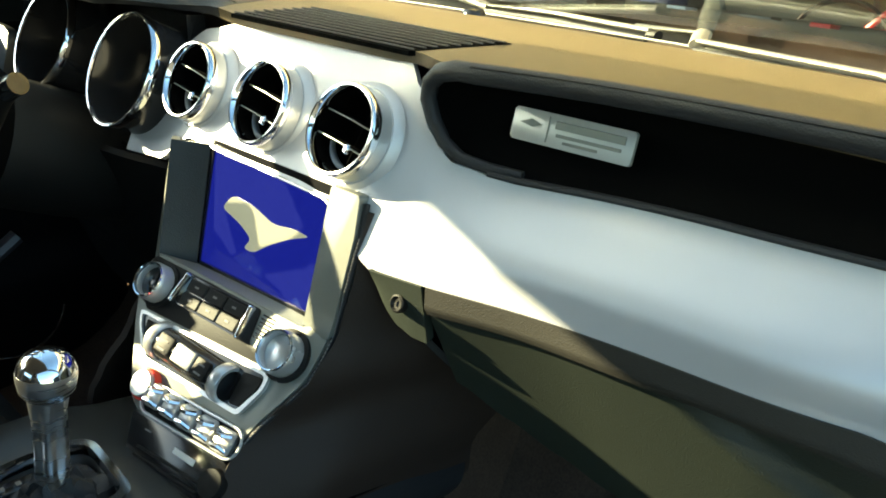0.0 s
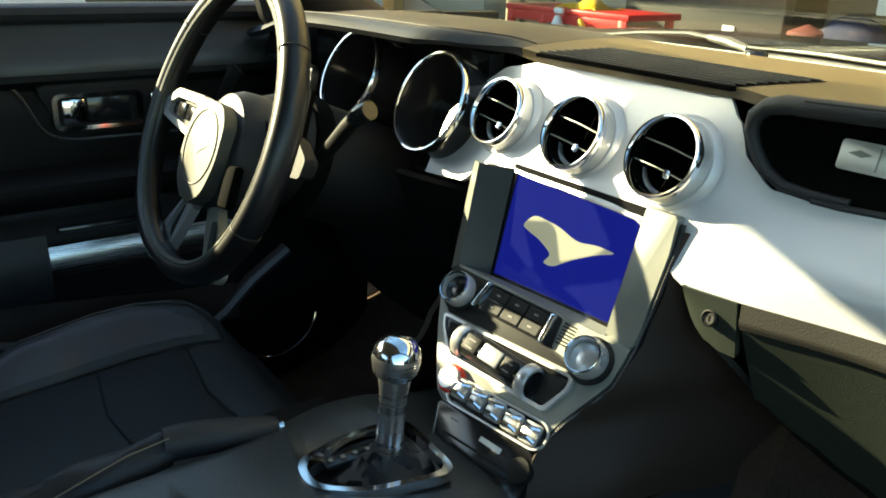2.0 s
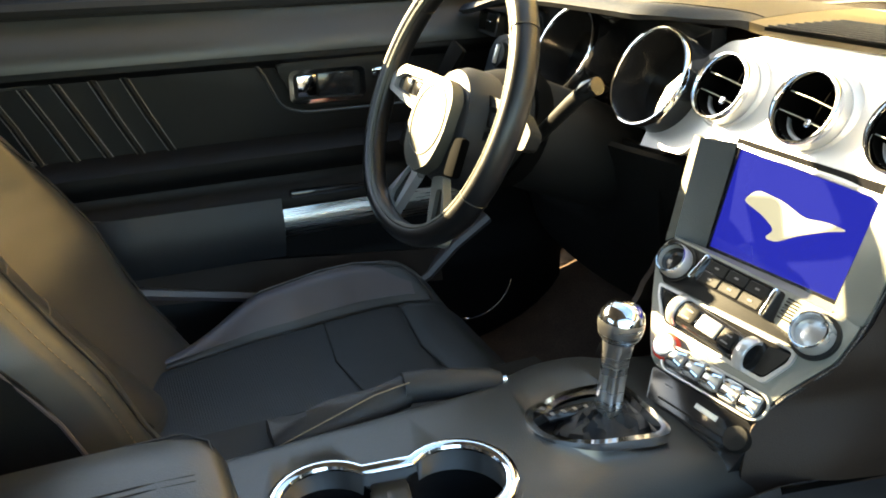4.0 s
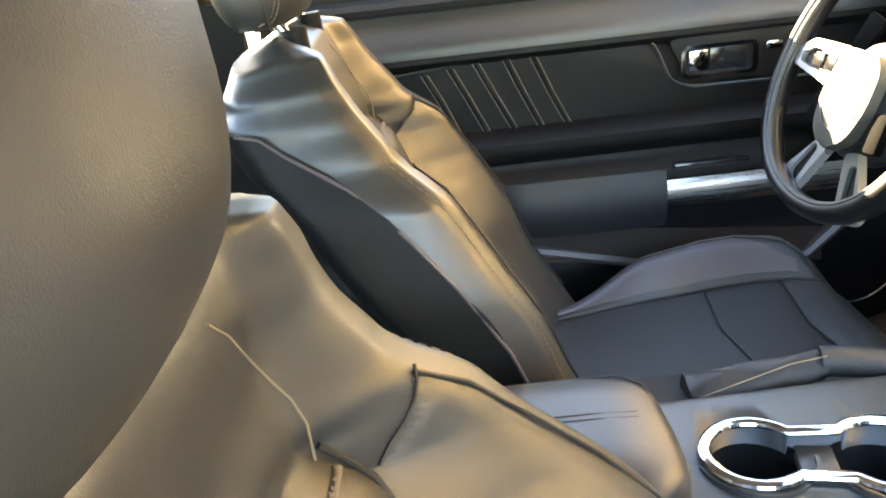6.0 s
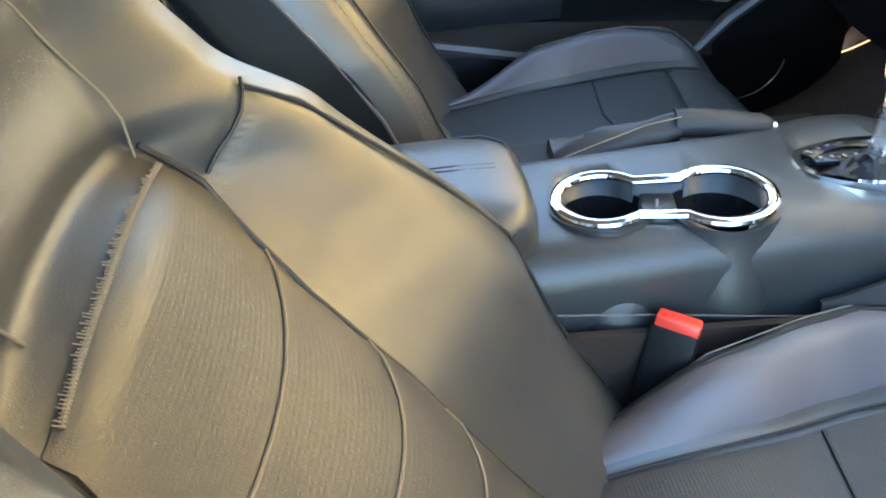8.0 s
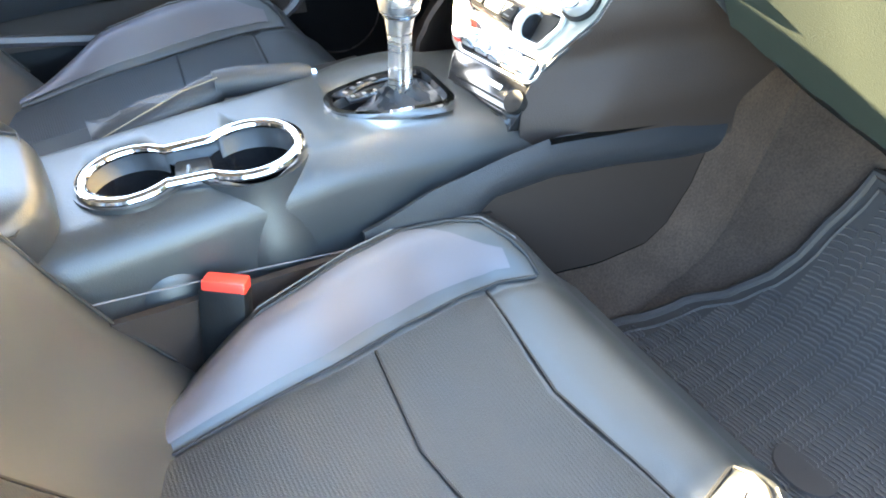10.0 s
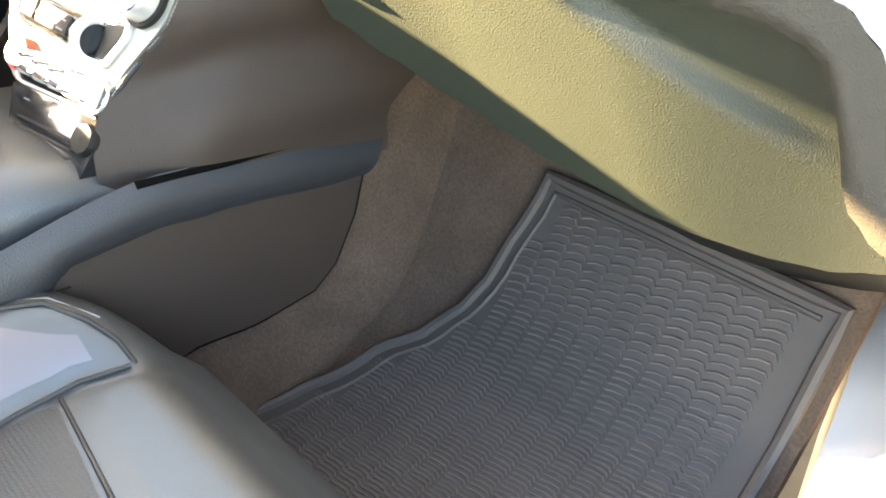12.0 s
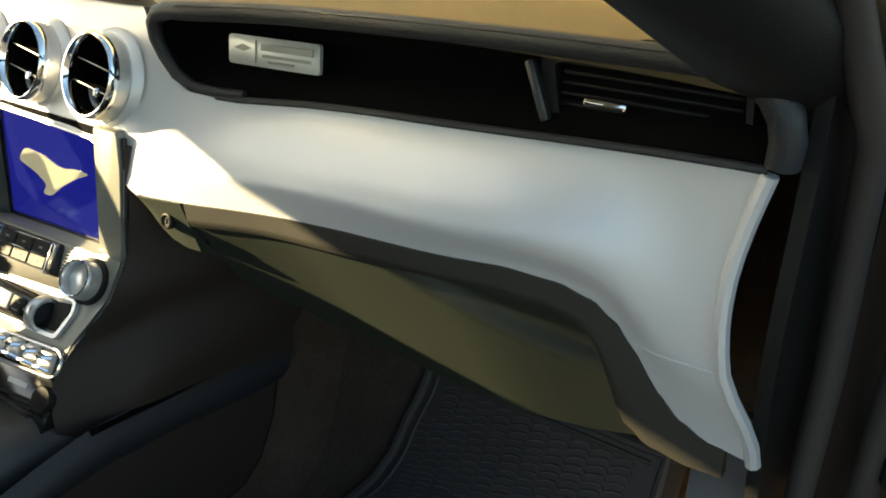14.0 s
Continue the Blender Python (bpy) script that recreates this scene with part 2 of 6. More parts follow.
def carve(ob, cutters):
    """Cuts openings with other meshes."""
    for c in cutters:
        md = ob.modifiers.new("cut", "BOOLEAN")
        md.object, md.operation, md.solver = c, "DIFFERENCE", "EXACT"
    dg = bpy.context.evaluated_depsgraph_get()
    me = bpy.data.meshes.new_from_object(ob.evaluated_get(dg))
    ob.modifiers.clear()
    ob.data = me
    for c in cutters:
        bpy.data.objects.remove(c)


def at(x, y, z):
    return Matrix.Translation((x, y, z))


# ---- setting: floor, body shell, outside ----
FLOOR = [(-2.2, 0.27), (-0.25, 0.28), (0.0, 0.30), (0.10, 0.335), (0.16, 0.385), (0.235, 0.50), (0.42, 0.80)]


def floor_z(y):
    for (a, za), (b, zb) in zip(FLOOR, FLOOR[1:]):
        if y <= b:
            return za + (zb - za) * max(y - a, 0) / (b - a)
    return FLOOR[-1][1]


def floor_at(u, v):
    y = -1.6 + 2.02 * v
    return (-0.74 + 1.345 * u, y, floor_z(y) - 0.004)


tagged(part("floor", shell(floor_at, 2, 60, 0.02), CARPET), "brown-grey carpeted car floor rising into the toe board", "floor", kind="structure")
ground = part("ground", rbox(120, 120, 0.1, 0, at(0, 0, -0.05)), CONCRETE)
tagged(ground, "worn brown-grey asphalt driveway round the car", "ground", kind="structure")
sill_outline = [(0.560, 0.44), (0.604, 0.25), (0.627, 0.126), (0.645, 0.0), (0.650, -1.5), (0.745, -1.5), (0.745, 0.44)]
sill = part("door_sill", prism(rounded(sill_outline[::-1], 0.02), 0.22, at(0, 0, 0.40), 0.012, 3), WHITE)
tagged(sill, "pale scuffed sill under the open passenger door", "sill", kind="structure")

tagged(part("wall_firewall", rbox(1.44, 0.03, 0.72, 0.005, at(0, 0.44, 0.58)), CARPET), "dark carpeted bulkhead under the dash", "bulkhead", kind="structure")
# roof, pillars and rear of the car
def roof_at(u, v):
    x = -0.56 + 1.12 * u
    y = -1.55 + 1.23 * v
    return (x, y, 1.31 - 0.05 * (2 * u - 1) ** 2 - 0.05 * (2 * v - 1) ** 2)


tagged(part("ceiling", shell(roof_at, 12, 12, 0.03), HEADLINER), "grey cloth headliner under the car roof", "ceiling", kind="structure")
roof_skin = part("roof_skin", shell(lambda u, v: Vector(roof_at(u, v)) * 1.0 + Vector(((2 * u - 1) * 0.02, 0, 0.012 + 0.01 * math.sin(math.pi * u))), 12, 12, 0.006), BODY)
tagged(roof_skin, "black painted roof of the car", "roof", kind="structure")
for side in (-1, 1):
    pts = [(side * 0.72, 0.205, 0.92), (side * 0.665, 0.045, 1.0), (side * 0.607, -0.065, 1.09), (side * 0.58, -0.19, 1.18), (side * 0.565, -0.34, 1.26)]
    # Driver's pillar takes the browner plastic for sunlight, passenger's the blacker for shade.
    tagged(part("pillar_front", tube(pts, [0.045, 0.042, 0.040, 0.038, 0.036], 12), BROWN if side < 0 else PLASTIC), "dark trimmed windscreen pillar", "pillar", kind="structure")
    pts = [(side * 0.565, -0.34, 1.265), (side * 0.56, -1.0, 1.28), (side * 0.57, -1.5, 1.22)]
    tagged(part("roof_rail", tube(pts, 0.035, 10), HEADLINER), "roof rail over the door opening", "rail", kind="structure")
    pts = [(side * 0.74, -1.12, 0.3), (side * 0.74, -1.15, 0.93), (side * 0.58, -1.25, 1.27)]
    tagged(part("pillar_rear", tube(pts, [0.08, 0.08, 0.05], 10, flat=0.6), PLASTIC), "dark trimmed pillar behind the door", "pillar", kind="structure")
sail_outline = [(0.12, 0.945), (-0.04, 0.945), (-0.055, 1.0), (-0.075, 1.075), (-0.03, 1.055), (0.06, 0.99)]
sail = part("mirror_sail", prism(rounded(sail_outline, 0.02), 0.02, Matrix(((0, 0, 1, -0.655), (1, 0, 0, 0), (0, 1, 0, 0), (0, 0, 0, 1))), 0.004), PLASTIC)
tagged(sail, "black corner panel of the driver's window", "trim", kind="structure")
# Plain panels added to shut sunlight out of the footwells.
for x, y0 in ((-0.75, 0.33), (0.715, 0.36)):
    tagged(part("kick_panel", rbox(0.02, 0.34, 0.72, 0.005, at(x, y0, 0.60)), PLASTIC), "black panel added ahead of the door to stop light leaks", "panel", kind="structure")
pts = [(x / 10 * 0.57, -0.335 + 0.03 * (1 - (x / 10) ** 2), 1.275) for x in range(-10, 11, 2)]
tagged(part("windscreen_header", tube(pts, 0.03, 10), HEADLINER), "header rail over the windscreen", "rail", kind="structure")

# ---- dashboard ----
def panel_y(z):
    """The raked face of the centre stack."""
    return 0.006 + (z - 0.90) * 0.45


STACK_M = basis((0.0, panel_y(0.84), 0.84), (1, 0, 0), (0, 0.45, 1))


def on_stack(x, z, out=0.0):
    """A pose on the stack's face at that height, out of it by some metres."""
    m = STACK_M.copy()
    m.translation = Vector((x, panel_y(z), z)) + STACK_M.to_3x3() @ Vector((0, 0, out))
    return m


dash = thing("dashboard", "black soft-topped car dashboard with a wide silver trim panel", "dashboard")

TOP_EDGE = [(-0.215, 0.885), (-0.19, 0.918), (-0.15, 0.945), (-0.083, 0.959), (0.10, 0.963), (0.135, 0.958), (0.158, 0.937), (0.178, 0.908),
            (0.205, 0.890), (0.25, 0.885), (0.41, 0.892), (0.69, 0.900)]
LOW_EDGE = [(-0.225, 0.814), (-0.142, 0.820), (-0.132, 0.835), (-0.108, 0.848), (-0.03, 0.8455), (0.10, 0.844), (0.123, 0.842), (0.145, 0.815), (0.168, 0.803),
            (0.21, 0.803), (0.39, 0.810), (0.52, 0.809), (0.56, 0.803), (0.585, 0.793), (0.603, 0.777), (0.618, 0.754), (0.634, 0.726), (0.651, 0.706), (0.672, 0.694), (0.70, 0.690)]


def trim_point(x, v):
    zt, zb = curve(TOP_EDGE, x), curve(LOW_EDGE, x)
    z = zt + (zb - zt) * v
    yc = panel_y(z) + 0.16 * max(z - 0.872, 0)
    w = smooth01(0.06, 0.34, x)
    yp = 0.046 + 0.022 * smooth01(0.2, 0.69, x) - (0.045 - 0.030 * smooth01(0.45, 0.69, x)) * smooth01(0, 0.7, v) + 0.008 * smooth01(0.7, 1, v) * smooth01(0.3, 0.6, x)
    return Vector((x, yc * (1 - w) + yp * w, z))


def trim_end_x(v):
    return 0.683 - 0.013 * math.sin(math.pi * min(v / 0.8, 1)) + 0.020 * smooth01(0.65, 1, v)


def trim_at(u, v):
    return trim_point(-0.215 + (trim_end_x(v) + 0.215) * u, v)


VENT_X = (-0.112, 0.006, 0.1185)
trim = part("trim_panel", shell(lambda u, v: trim_at(u, 1 - v), 120, 22, 0.006), SILVER, dash, "smooth silver-painted trim panel")
edge = [trim_point(trim_end_x(v / 12) + 0.001, v / 12) + Vector((0, -0.001, 0)) for v in range(13)]
trim.parent = None
carve(trim, [part("cutter", lathe([(0.0345, -0.05), (0.0345, 0.05)], 40, on_stack(x, 0.902)), SILVER) for x in VENT_X])
trim.parent = dash
part("trim_end", tube(edge, 0.0055, 8), SILVER, dash)
seam = []
for x in (0.615, 0.63, 0.645, 0.66, 0.672, 0.682):
    zt, zb = curve(TOP_EDGE, x), curve(LOW_EDGE, x)
    seam.append(trim_point(x, min((zt - 0.764 + 0.04 * (x - 0.6)) / (zt - zb), 0.98)) + Vector((0, -0.0004, 0)))
part("trim_seam", tube(seam, 0.0008, 5), PLAQUE, dash)


def pad_z(x, y):
    hood = 0.020 * smooth01(-0.10, -0.22, x) * smooth01(-0.72, -0.55, x) * (1 - smooth01(0.0, 0.30, y))
    return 0.962 + hood + 0.010 * math.sin(math.pi * min(max((y - 0.02) / 0.32, 0), 1)) - 0.012 * smooth01(0.2, 0.4, y) - 0.02 * (abs(x) / 0.72) ** 4


def pad_rear(x):
    r = 0.040 - 0.085 * smooth01(-0.14, -0.24, x)
    return r + (trim_point(max(x, 0.14), 0).y + 0.004 - r) * smooth01(0.12, 0.18, x)


HOOD_END = -0.135


def pad_at(u, v, x0=HOOD_END, x1=0.69):
    x = x0 + (x1 - x0) * u
    y0 = pad_rear(x)
    y1 = 0.37 - 0.10 * (x / 0.73) ** 2
    y = y0 + (y1 - y0) * v
    roll = 0.012 * (1 - min(v / 0.06, 1)) ** 2 * smooth01(-0.12, -0.2, x)
    return (x, y, pad_z(x, y) - roll)


part("top_pad", shell(pad_at, 60, 60, 0.010), PAD, dash, "soft-grained black dash top, warm sunlight in its colour")
# Split off in plain black where the dash top lies in shade.
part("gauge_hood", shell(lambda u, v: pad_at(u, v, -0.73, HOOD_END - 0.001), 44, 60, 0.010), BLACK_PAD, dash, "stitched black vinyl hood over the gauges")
part("hood_stitch", tube([Vector(pad_at(u / 40, 0.07, -0.72, HOOD_END - 0.002)) + Vector((0, 0, 0.0004)) for u in range(41)], 0.0007, 5), PIPING, dash)

# speaker and demister grille in the middle of the top
def grille_at(u, v):
    y = 0.037 + 0.076 * v
    x = -0.108 + 0.038 * v + (0.250 + 0.004 * v) * u
    return (x, y, pad_z(x, y) + 0.0006)


grille = part("demister_grille", shell(lambda u, v: grille_at(u, v), 8, 6, 0.004), VOID, dash, "black slatted grille")
for i in range(9):
    v = (i + 0.45) / 9
    part("slat", tube([Vector(grille_at(u / 8, v)) + Vector((0, 0, 0.0012)) for u in range(9)], 0.0012, 6, flat=0.7), BLACK_PAD, grille)

# brow over the passenger's side: lip, dark recess, plaque and side vent
def recess_at(u, v):
    x = 0.166 + 0.522 * u
    z0 = curve(TOP_EDGE, x) + 0.001
    z1 = 0.944 + 0.016 * smooth01(0, 0.12, u) - 0.02 * smooth01(0.95, 1, u)
    y0 = trim_point(x, 0).y + 0.002
    return (x, y0 + 0.026 * math.sin(math.pi * min(v * 1.3, 1) * 0.5) * smooth01(0, 0.08, u), z0 + (z1 - z0) * v)


# The recess is coloured almost black to hold the shade under the brow.
part("brow_recess", shell(recess_at, 60, 10, 0.006), VOID, dash, "recessed band under the brow, its shade in the colour")
lip = []
low_lip = [trim_point(x, 0) + Vector((0, -0.001, 0.0025)) for x in [0.236 + 0.0223 * k for k in range(21)]]
part("brow_sill", tube(low_lip, 0.0030, 8), BLACK_PAD, dash)
for x, z in ((0.262, 0.8915), (0.235, 0.892), (0.212, 0.8955), (0.196, 0.905), (0.183, 0.919), (0.176, 0.934), (0.178, 0.947), (0.188, 0.956), (0.205, 0.9605)):
    lip.append(Vector((x, trim_point(x, 0).y - 0.001 + 0.003 * smooth01(0.2, 0.26, x), z)))
for i in range(1, 27):
    x = 0.205 + 0.017 * i
    lip.append(Vector((x, trim_point(x, 0).y - 0.004, 0.9605 + 0.003 * math.sin(math.pi * i / 27))))
for x, z in ((0.664, 0.957), (0.679, 0.949), (0.688, 0.936), (0.691, 0.922), (0.690, 0.907)):
    lip.append(Vector((x, trim_point(min(x, 0.69), 0).y - 0.002, z)))
radii = [0.0035, 0.0045, 0.005, 0.0055, 0.006, 0.0065, 0.007, 0.0075] + [0.008] * (len(lip) - 13) + [0.009, 0.010, 0.0105, 0.0105, 0.010]
part("brow_lip", tube(lip, radii, 14), BLACK_PAD, dash, "padded leather-grained brow lip with a seam")
part("brow_stitch", tube([p + Vector((0, -0.0060, 0.0054)) for p in lip[9:35]], 0.0009, 5), PIPING, dash)

PLQ = basis((0.289, trim_point(0.289, 0).y + 0.011, 0.926), (1, 0.09, -0.012), (0, 0.25, 1)) @ Matrix.Diagonal((0.92, 0.72, 1, 1))
plaque = part("plaque", prism(rrect(-0.053, -0.0165, 0.053, 0.0165, 0.003), 0.004, PLQ, 0.0008), PLAQUE, dash, "satin metal plaque with engraved bars")
bars = join(rbox(0.060, 0.008, 0.0012, 0.0003, PLQ @ at(0.016, 0.006, 0.0004), 1), rbox(0.056, 0.0035, 0.0012, 0.0003, PLQ @ at(0.016, -0.004, 0.0004), 1),
            rbox(0.030, 0.0030, 0.0012, 0.0003, PLQ @ at(0.010, -0.010, 0.0004), 1), rbox(0.0012, 0.026, 0.0012, 0.0003, PLQ @ at(-0.020, 0, 0.0004), 1),
            prism([(-0.046, 0.002), (-0.036, 0.007), (-0.026, 0.003), (-0.034, -0.001)], 0.001, PLQ @ at(0, 0, 0.001)))
part("engraving", bars, STACK, plaque, "engraved grey bars")

# side vent at the passenger's end
SV = basis((0.60, 0.083, 0.924), (1, 0.06, -0.03), (0, 0.2, 1))
side_vent = part("side_vent", frame_plate(rounded([(-0.068, -0.022), (0.068, -0.022), (0.062, 0.022), (-0.078, 0.022)], 0.008),
                 rounded([(-0.058, -0.018), (0.064, -0.018), (0.058, 0.018), (-0.067, 0.018)], 0.006), 0.012, SV, 0.002), PLASTIC, dash, "dark slatted side air vent")
for i in range(5):
    part("louvre", rbox(0.118, 0.0028, 0.010, 0.001, SV @ at(-0.001, -0.0135 + 0.0068 * i, -0.006) @ pose(0, 0, 0, 25), 1), PLASTIC, side_vent)
part("vent_tab", rbox(0.030, 0.005, 0.006, 0.002, SV @ at(-0.026, -0.004, 0.003)), CHROME, side_vent, "small chrome tab")
part("vent_divider", rbox(0.007, 0.042, 0.008, 0.002, SV @ at(-0.074, -0.002, 0.004) @ pose(0, 0, 0, 0, 0, 24)), CONSOLE, side_vent)


# round air vents, each ring proud of the panel on a flared sleeve
def air_vent(x, z):
    v = thing("air_vent", "round chrome-ringed air vent set in the silver dash trim", "air vent", group="round vents of the dashboard")
    m = on_stack(x, z, 0.010) @ Matrix.Diagonal((0.93, 0.93, 1, 1))
    part("collar", lathe([(0.0500, -0.016), (0.0478, -0.011), (0.0445, -0.008), (0.0425, -0.0085), (0.0415, -0.012), (0.0415, -0.018)], 44, m, True), SILVER, v, "silver flared collar")
    part("sleeve", lathe([(0.0432, -0.014), (0.0420, -0.002), (0.0412, 0.004), (0.0395, 0.004), (0.0395, -0.014)], 44, m, True), SATIN, v, "bright metal sleeve")
    part("ring", lathe([(0.0414, 0.002), (0.0416, 0.0095), (0.0400, 0.0115), (0.0382, 0.0112), (0.0364, 0.008), (0.0352, 0.003), (0.0365, 0.000)], 44, m, True), CHROME, v, "polished chrome ring")
    part("barrel", lathe([(0.0353, 0.004), (0.0340, -0.028), (0.001, -0.032), (0.001, -0.036), (0.0365, -0.034), (0.0362, 0.000)], 32, m, True), VOID, v)
    tilt = m @ pose(0, 0, 0, 0, 0, -8)
    for h in (-0.011, 0.011):
        w = 2 * math.sqrt(0.0345 ** 2 - h * h)
        part("vane", rbox(w, 0.0012, 0.010, 0.0004, tilt @ at(0, h, -0.004) @ pose(0, 0, 0, 12), 1), VOID, v)
        part("vane_edge", tube([tilt @ Vector((-w / 2, h - 0.001, 0.0015)), tilt @ Vector((0, h, 0.004)), tilt @ Vector((w / 2, h - 0.001, 0.0015))], 0.0007, 6), STACK, v, "pale vane edge")
    part("divider", rbox(0.002, 0.066, 0.012, 0.0007, tilt @ at(0.003, 0, -0.016), 1), VOID, v)
    part("tab", rbox(0.006, 0.009, 0.005, 0.0015, tilt @ at(0.012, -0.013, 0.004), 1), CHROME, v)
    return v


for x in VENT_X:
    air_vent(x, 0.8965)

# ---- centre stack ----
# an upright display over a raked control panel that stands proud of it on a ledge
stack = thing("centre_stack", "grey centre stack with a blue display, knobs and chrome switches", "centre stack")
UP_M = basis((0.02, -0.018, 0.842), (1, 0, 0), (0, 0.18, 1))
LOW_M = basis((0.11, -0.045, 0.733), (1, 0.14, 0), (0, 0.85, 1))


def low(u, v, out=0.0):
    return LOW_M @ Vector((u, v, out))


def between_lines(a0, a1, b0, b1):
    a0, a1, b0, b1 = Vector(a0), Vector(a1), Vector(b0), Vector(b1)
    return lambda u, v: a0.lerp(a1, v).lerp(b0.lerp(b1, v), u)


def shrink(poly, kx, ky):
    cx, cy = sum(p[0] for p in poly) / len(poly), sum(p[1] for p in poly) / len(poly)
    return [(cx + (x - cx) * kx, cy + (y - cy) * ky) for x, y in poly]


SCREEN_Q = [(-0.0845, 0.006), (0.0955, 0.007), (0.0830, -0.104), (-0.0915, -0.112)]
display = part("display", prism(SCREEN_Q[::-1], 0.004, UP_M @ at(0, 0, -0.002)), SCREEN, stack, "lit deep blue display")
part("display_bezel", frame_plate([(-0.090, 0.014), (0.100, 0.014), (0.0870, -0.112), (-0.096, -0.120)], [(-0.0835, 0.005), (0.0930, 0.005), (0.0810, -0.102), (-0.0900, -0.110)], 0.006, UP_M, 0.0008), GLOSS, stack, "gloss black bezel")
part("display_edge", tube([UP_M @ Vector(p) for p in ((-0.085, 0.0075, 0.002), (0.0, 0.0045, 0.002), (0.085, 0.0020, 0.002), (0.0955, -0.002, 0.002))], 0.0016, 6), SATIN, stack, "bright strip over the display")
# plain streamlined emblem on the display
streak = [(-0.062, -0.047), (-0.046, -0.031), (-0.010, -0.033), (0.020, -0.041), (0.046, -0.0365), (0.071, -0.037), (0.046, -0.046), (0.018, -0.060),
          (-0.006, -0.0755), (-0.022, -0.0755), (-0.010, -0.0640), (-0.030, -0.0545)]
emblem = rounded(streak, 0.008, 4)[::-1]
part("emblem", prism(emblem, 0.0006, UP_M @ at(0, 0, -0.0012)), EMBLEM, display, "plain pale streamlined emblem")
part("pillar", prism(rounded([(0.0965, 0.016), (0.0855, -0.104), (0.0835, -0.116), (0.118, -0.112), (0.1215, -0.098), (0.1315, -0.018), (0.131, 0.016)], 0.003), 0.016, UP_M @ at(0, 0, 0.005), 0.0015), STACK, stack, "satin grey side of the display surround")
part("pillar", shell(between_lines((-0.1005, -0.0405, 0.852), (-0.0945, -0.0665, 0.7405), (-0.132, -0.022, 0.846), (-0.117, -0.060, 0.727)), 4, 12, 0.008), STACK, stack)
part("display_cheek", shell(between_lines((-0.068, -0.018, 0.850), (-0.072, -0.040, 0.728), (-0.1005, -0.0405, 0.852), (-0.0945, -0.0665, 0.7405)), 4, 8, 0.004), CONSOLE, stack, "dark wall beside the display")
ledge_a, ledge_b = low(-0.205, 0.0115), low(-0.0035, 0.0005)
part("ledge", shell(between_lines((-0.072, -0.034, 0.728), (0.106, -0.032, 0.7405), ledge_a, ledge_b), 4, 8, 0.004), STACK, stack, "narrow shelf under the display")

PANEL = [(-0.206, 0.011), (-0.0045, 0.0), (0.0060, 0.004), (0.0265, 0.006), (0.0270, -0.012), (0.0245, -0.040), (0.0000, -0.086), (-0.0100, -0.112),
         (-0.0120, -0.1255), (-0.140, -0.1255), (-0.158, -0.104), (-0.190, -0.056), (-0.215, -0.012)]
part("surround", prism(rounded(PANEL[::-1], 0.008), 0.014, LOW_M, 0.0025), STACK, stack, "satin grey control panel")
# Black plastic whose lower band is the shade below the button bar.
part("face", prism(rounded([(-0.206, 0.0085), (-0.052, 0.0005), (-0.048, -0.031), (-0.020, -0.036), (-0.013, -0.0435), (-0.184, -0.0420), (-0.210, -0.012)][::-1], 0.004), 0.010, LOW_M @ at(0, 0, 0.0012), 0.0006), PLASTIC, stack, "black face, drawn down over the shade below the button bar")
# welt and stitching down the panel's side
side_line = [UP_M @ Vector((0.1345, 0.010, -0.001)), UP_M @ Vector((0.1340, -0.018, 0.0)), UP_M @ Vector((0.1270, -0.070, 0.001)), low(0.0300, 0.006, -0.003), low(0.0300, -0.012, -0.003),
             low(0.0275, -0.040, -0.003), low(0.0150, -0.064, -0.003), low(0.0025, -0.087, -0.003), low(-0.0070, -0.112, -0.003)]
part("welt", tube(side_line, 0.0026, 8), BLACK_PAD, stack)
dense = []
for a, b in zip(side_line[1:], side_line[2:]):
    k = max(int((b - a).length / 0.0032), 1)
    dense += [a.lerp(b, t / k) for t in range(k)]
bm = None
for a, b in zip(dense, dense[1:]):
    d = tube([a.lerp(b, 0.15) + Vector((0.0010, -0.0024, 0.0008)), a.lerp(b, 0.85) + Vector((0.0010, -0.0024, 0.0008))], 0.0006, 5)
    bm = d if bm is None else join(bm, d)
tagged(part("stitching", bm, STITCH, stack, "pale stitching"), kind="stuff")

# knobs
for u, v, r in ((-0.179, -0.0165, 0.0185), (-0.0030, -0.0265, 0.0195)):
    m = LOW_M @ at(u, v, 0.003) @ Matrix.Diagonal((r / 0.0235, r / 0.0235, 1.0, 1))
    ridged = [[(q * (1 + 0.012 * (j % 2)) * math.cos(2 * math.pi * j / 72), q * (1 + 0.012 * (j % 2)) * math.sin(2 * math.pi * j / 72), h) for j in range(72)]
              for q, h in ((0.0235, -0.006), (0.0235, 0.012), (0.0222, 0.0165), (0.0212, 0.0172), (0.0198, 0.0160), (0.0190, 0.0120), (0.0188, -0.006))]
    bm = loft(ridged, ring=True)
    bm.transform(m)
    kn = part("knob", bm, SATIN, stack, "ridged metal knob")
    part("knob_rim", lathe([(0.0224, 0.0158), (0.0214, 0.0182), (0.0202, 0.0176), (0.0196, 0.0150)], 40, m, True), CHROME, kn, "polished rim")
    part("knob_ring", lathe([(0.0282, -0.004), (0.0282, 0.001), (0.0240, 0.002), (0.0240, -0.004)], 36, m, True), PLASTIC, kn)
    part("knob_face", lathe([(0.0190, 0.0085), (0.0165, 0.0100), (0.0005, 0.0104), (0.0005, 0.008)], 30, m, True), GLOSS if u < -0.1 else SATIN, kn)
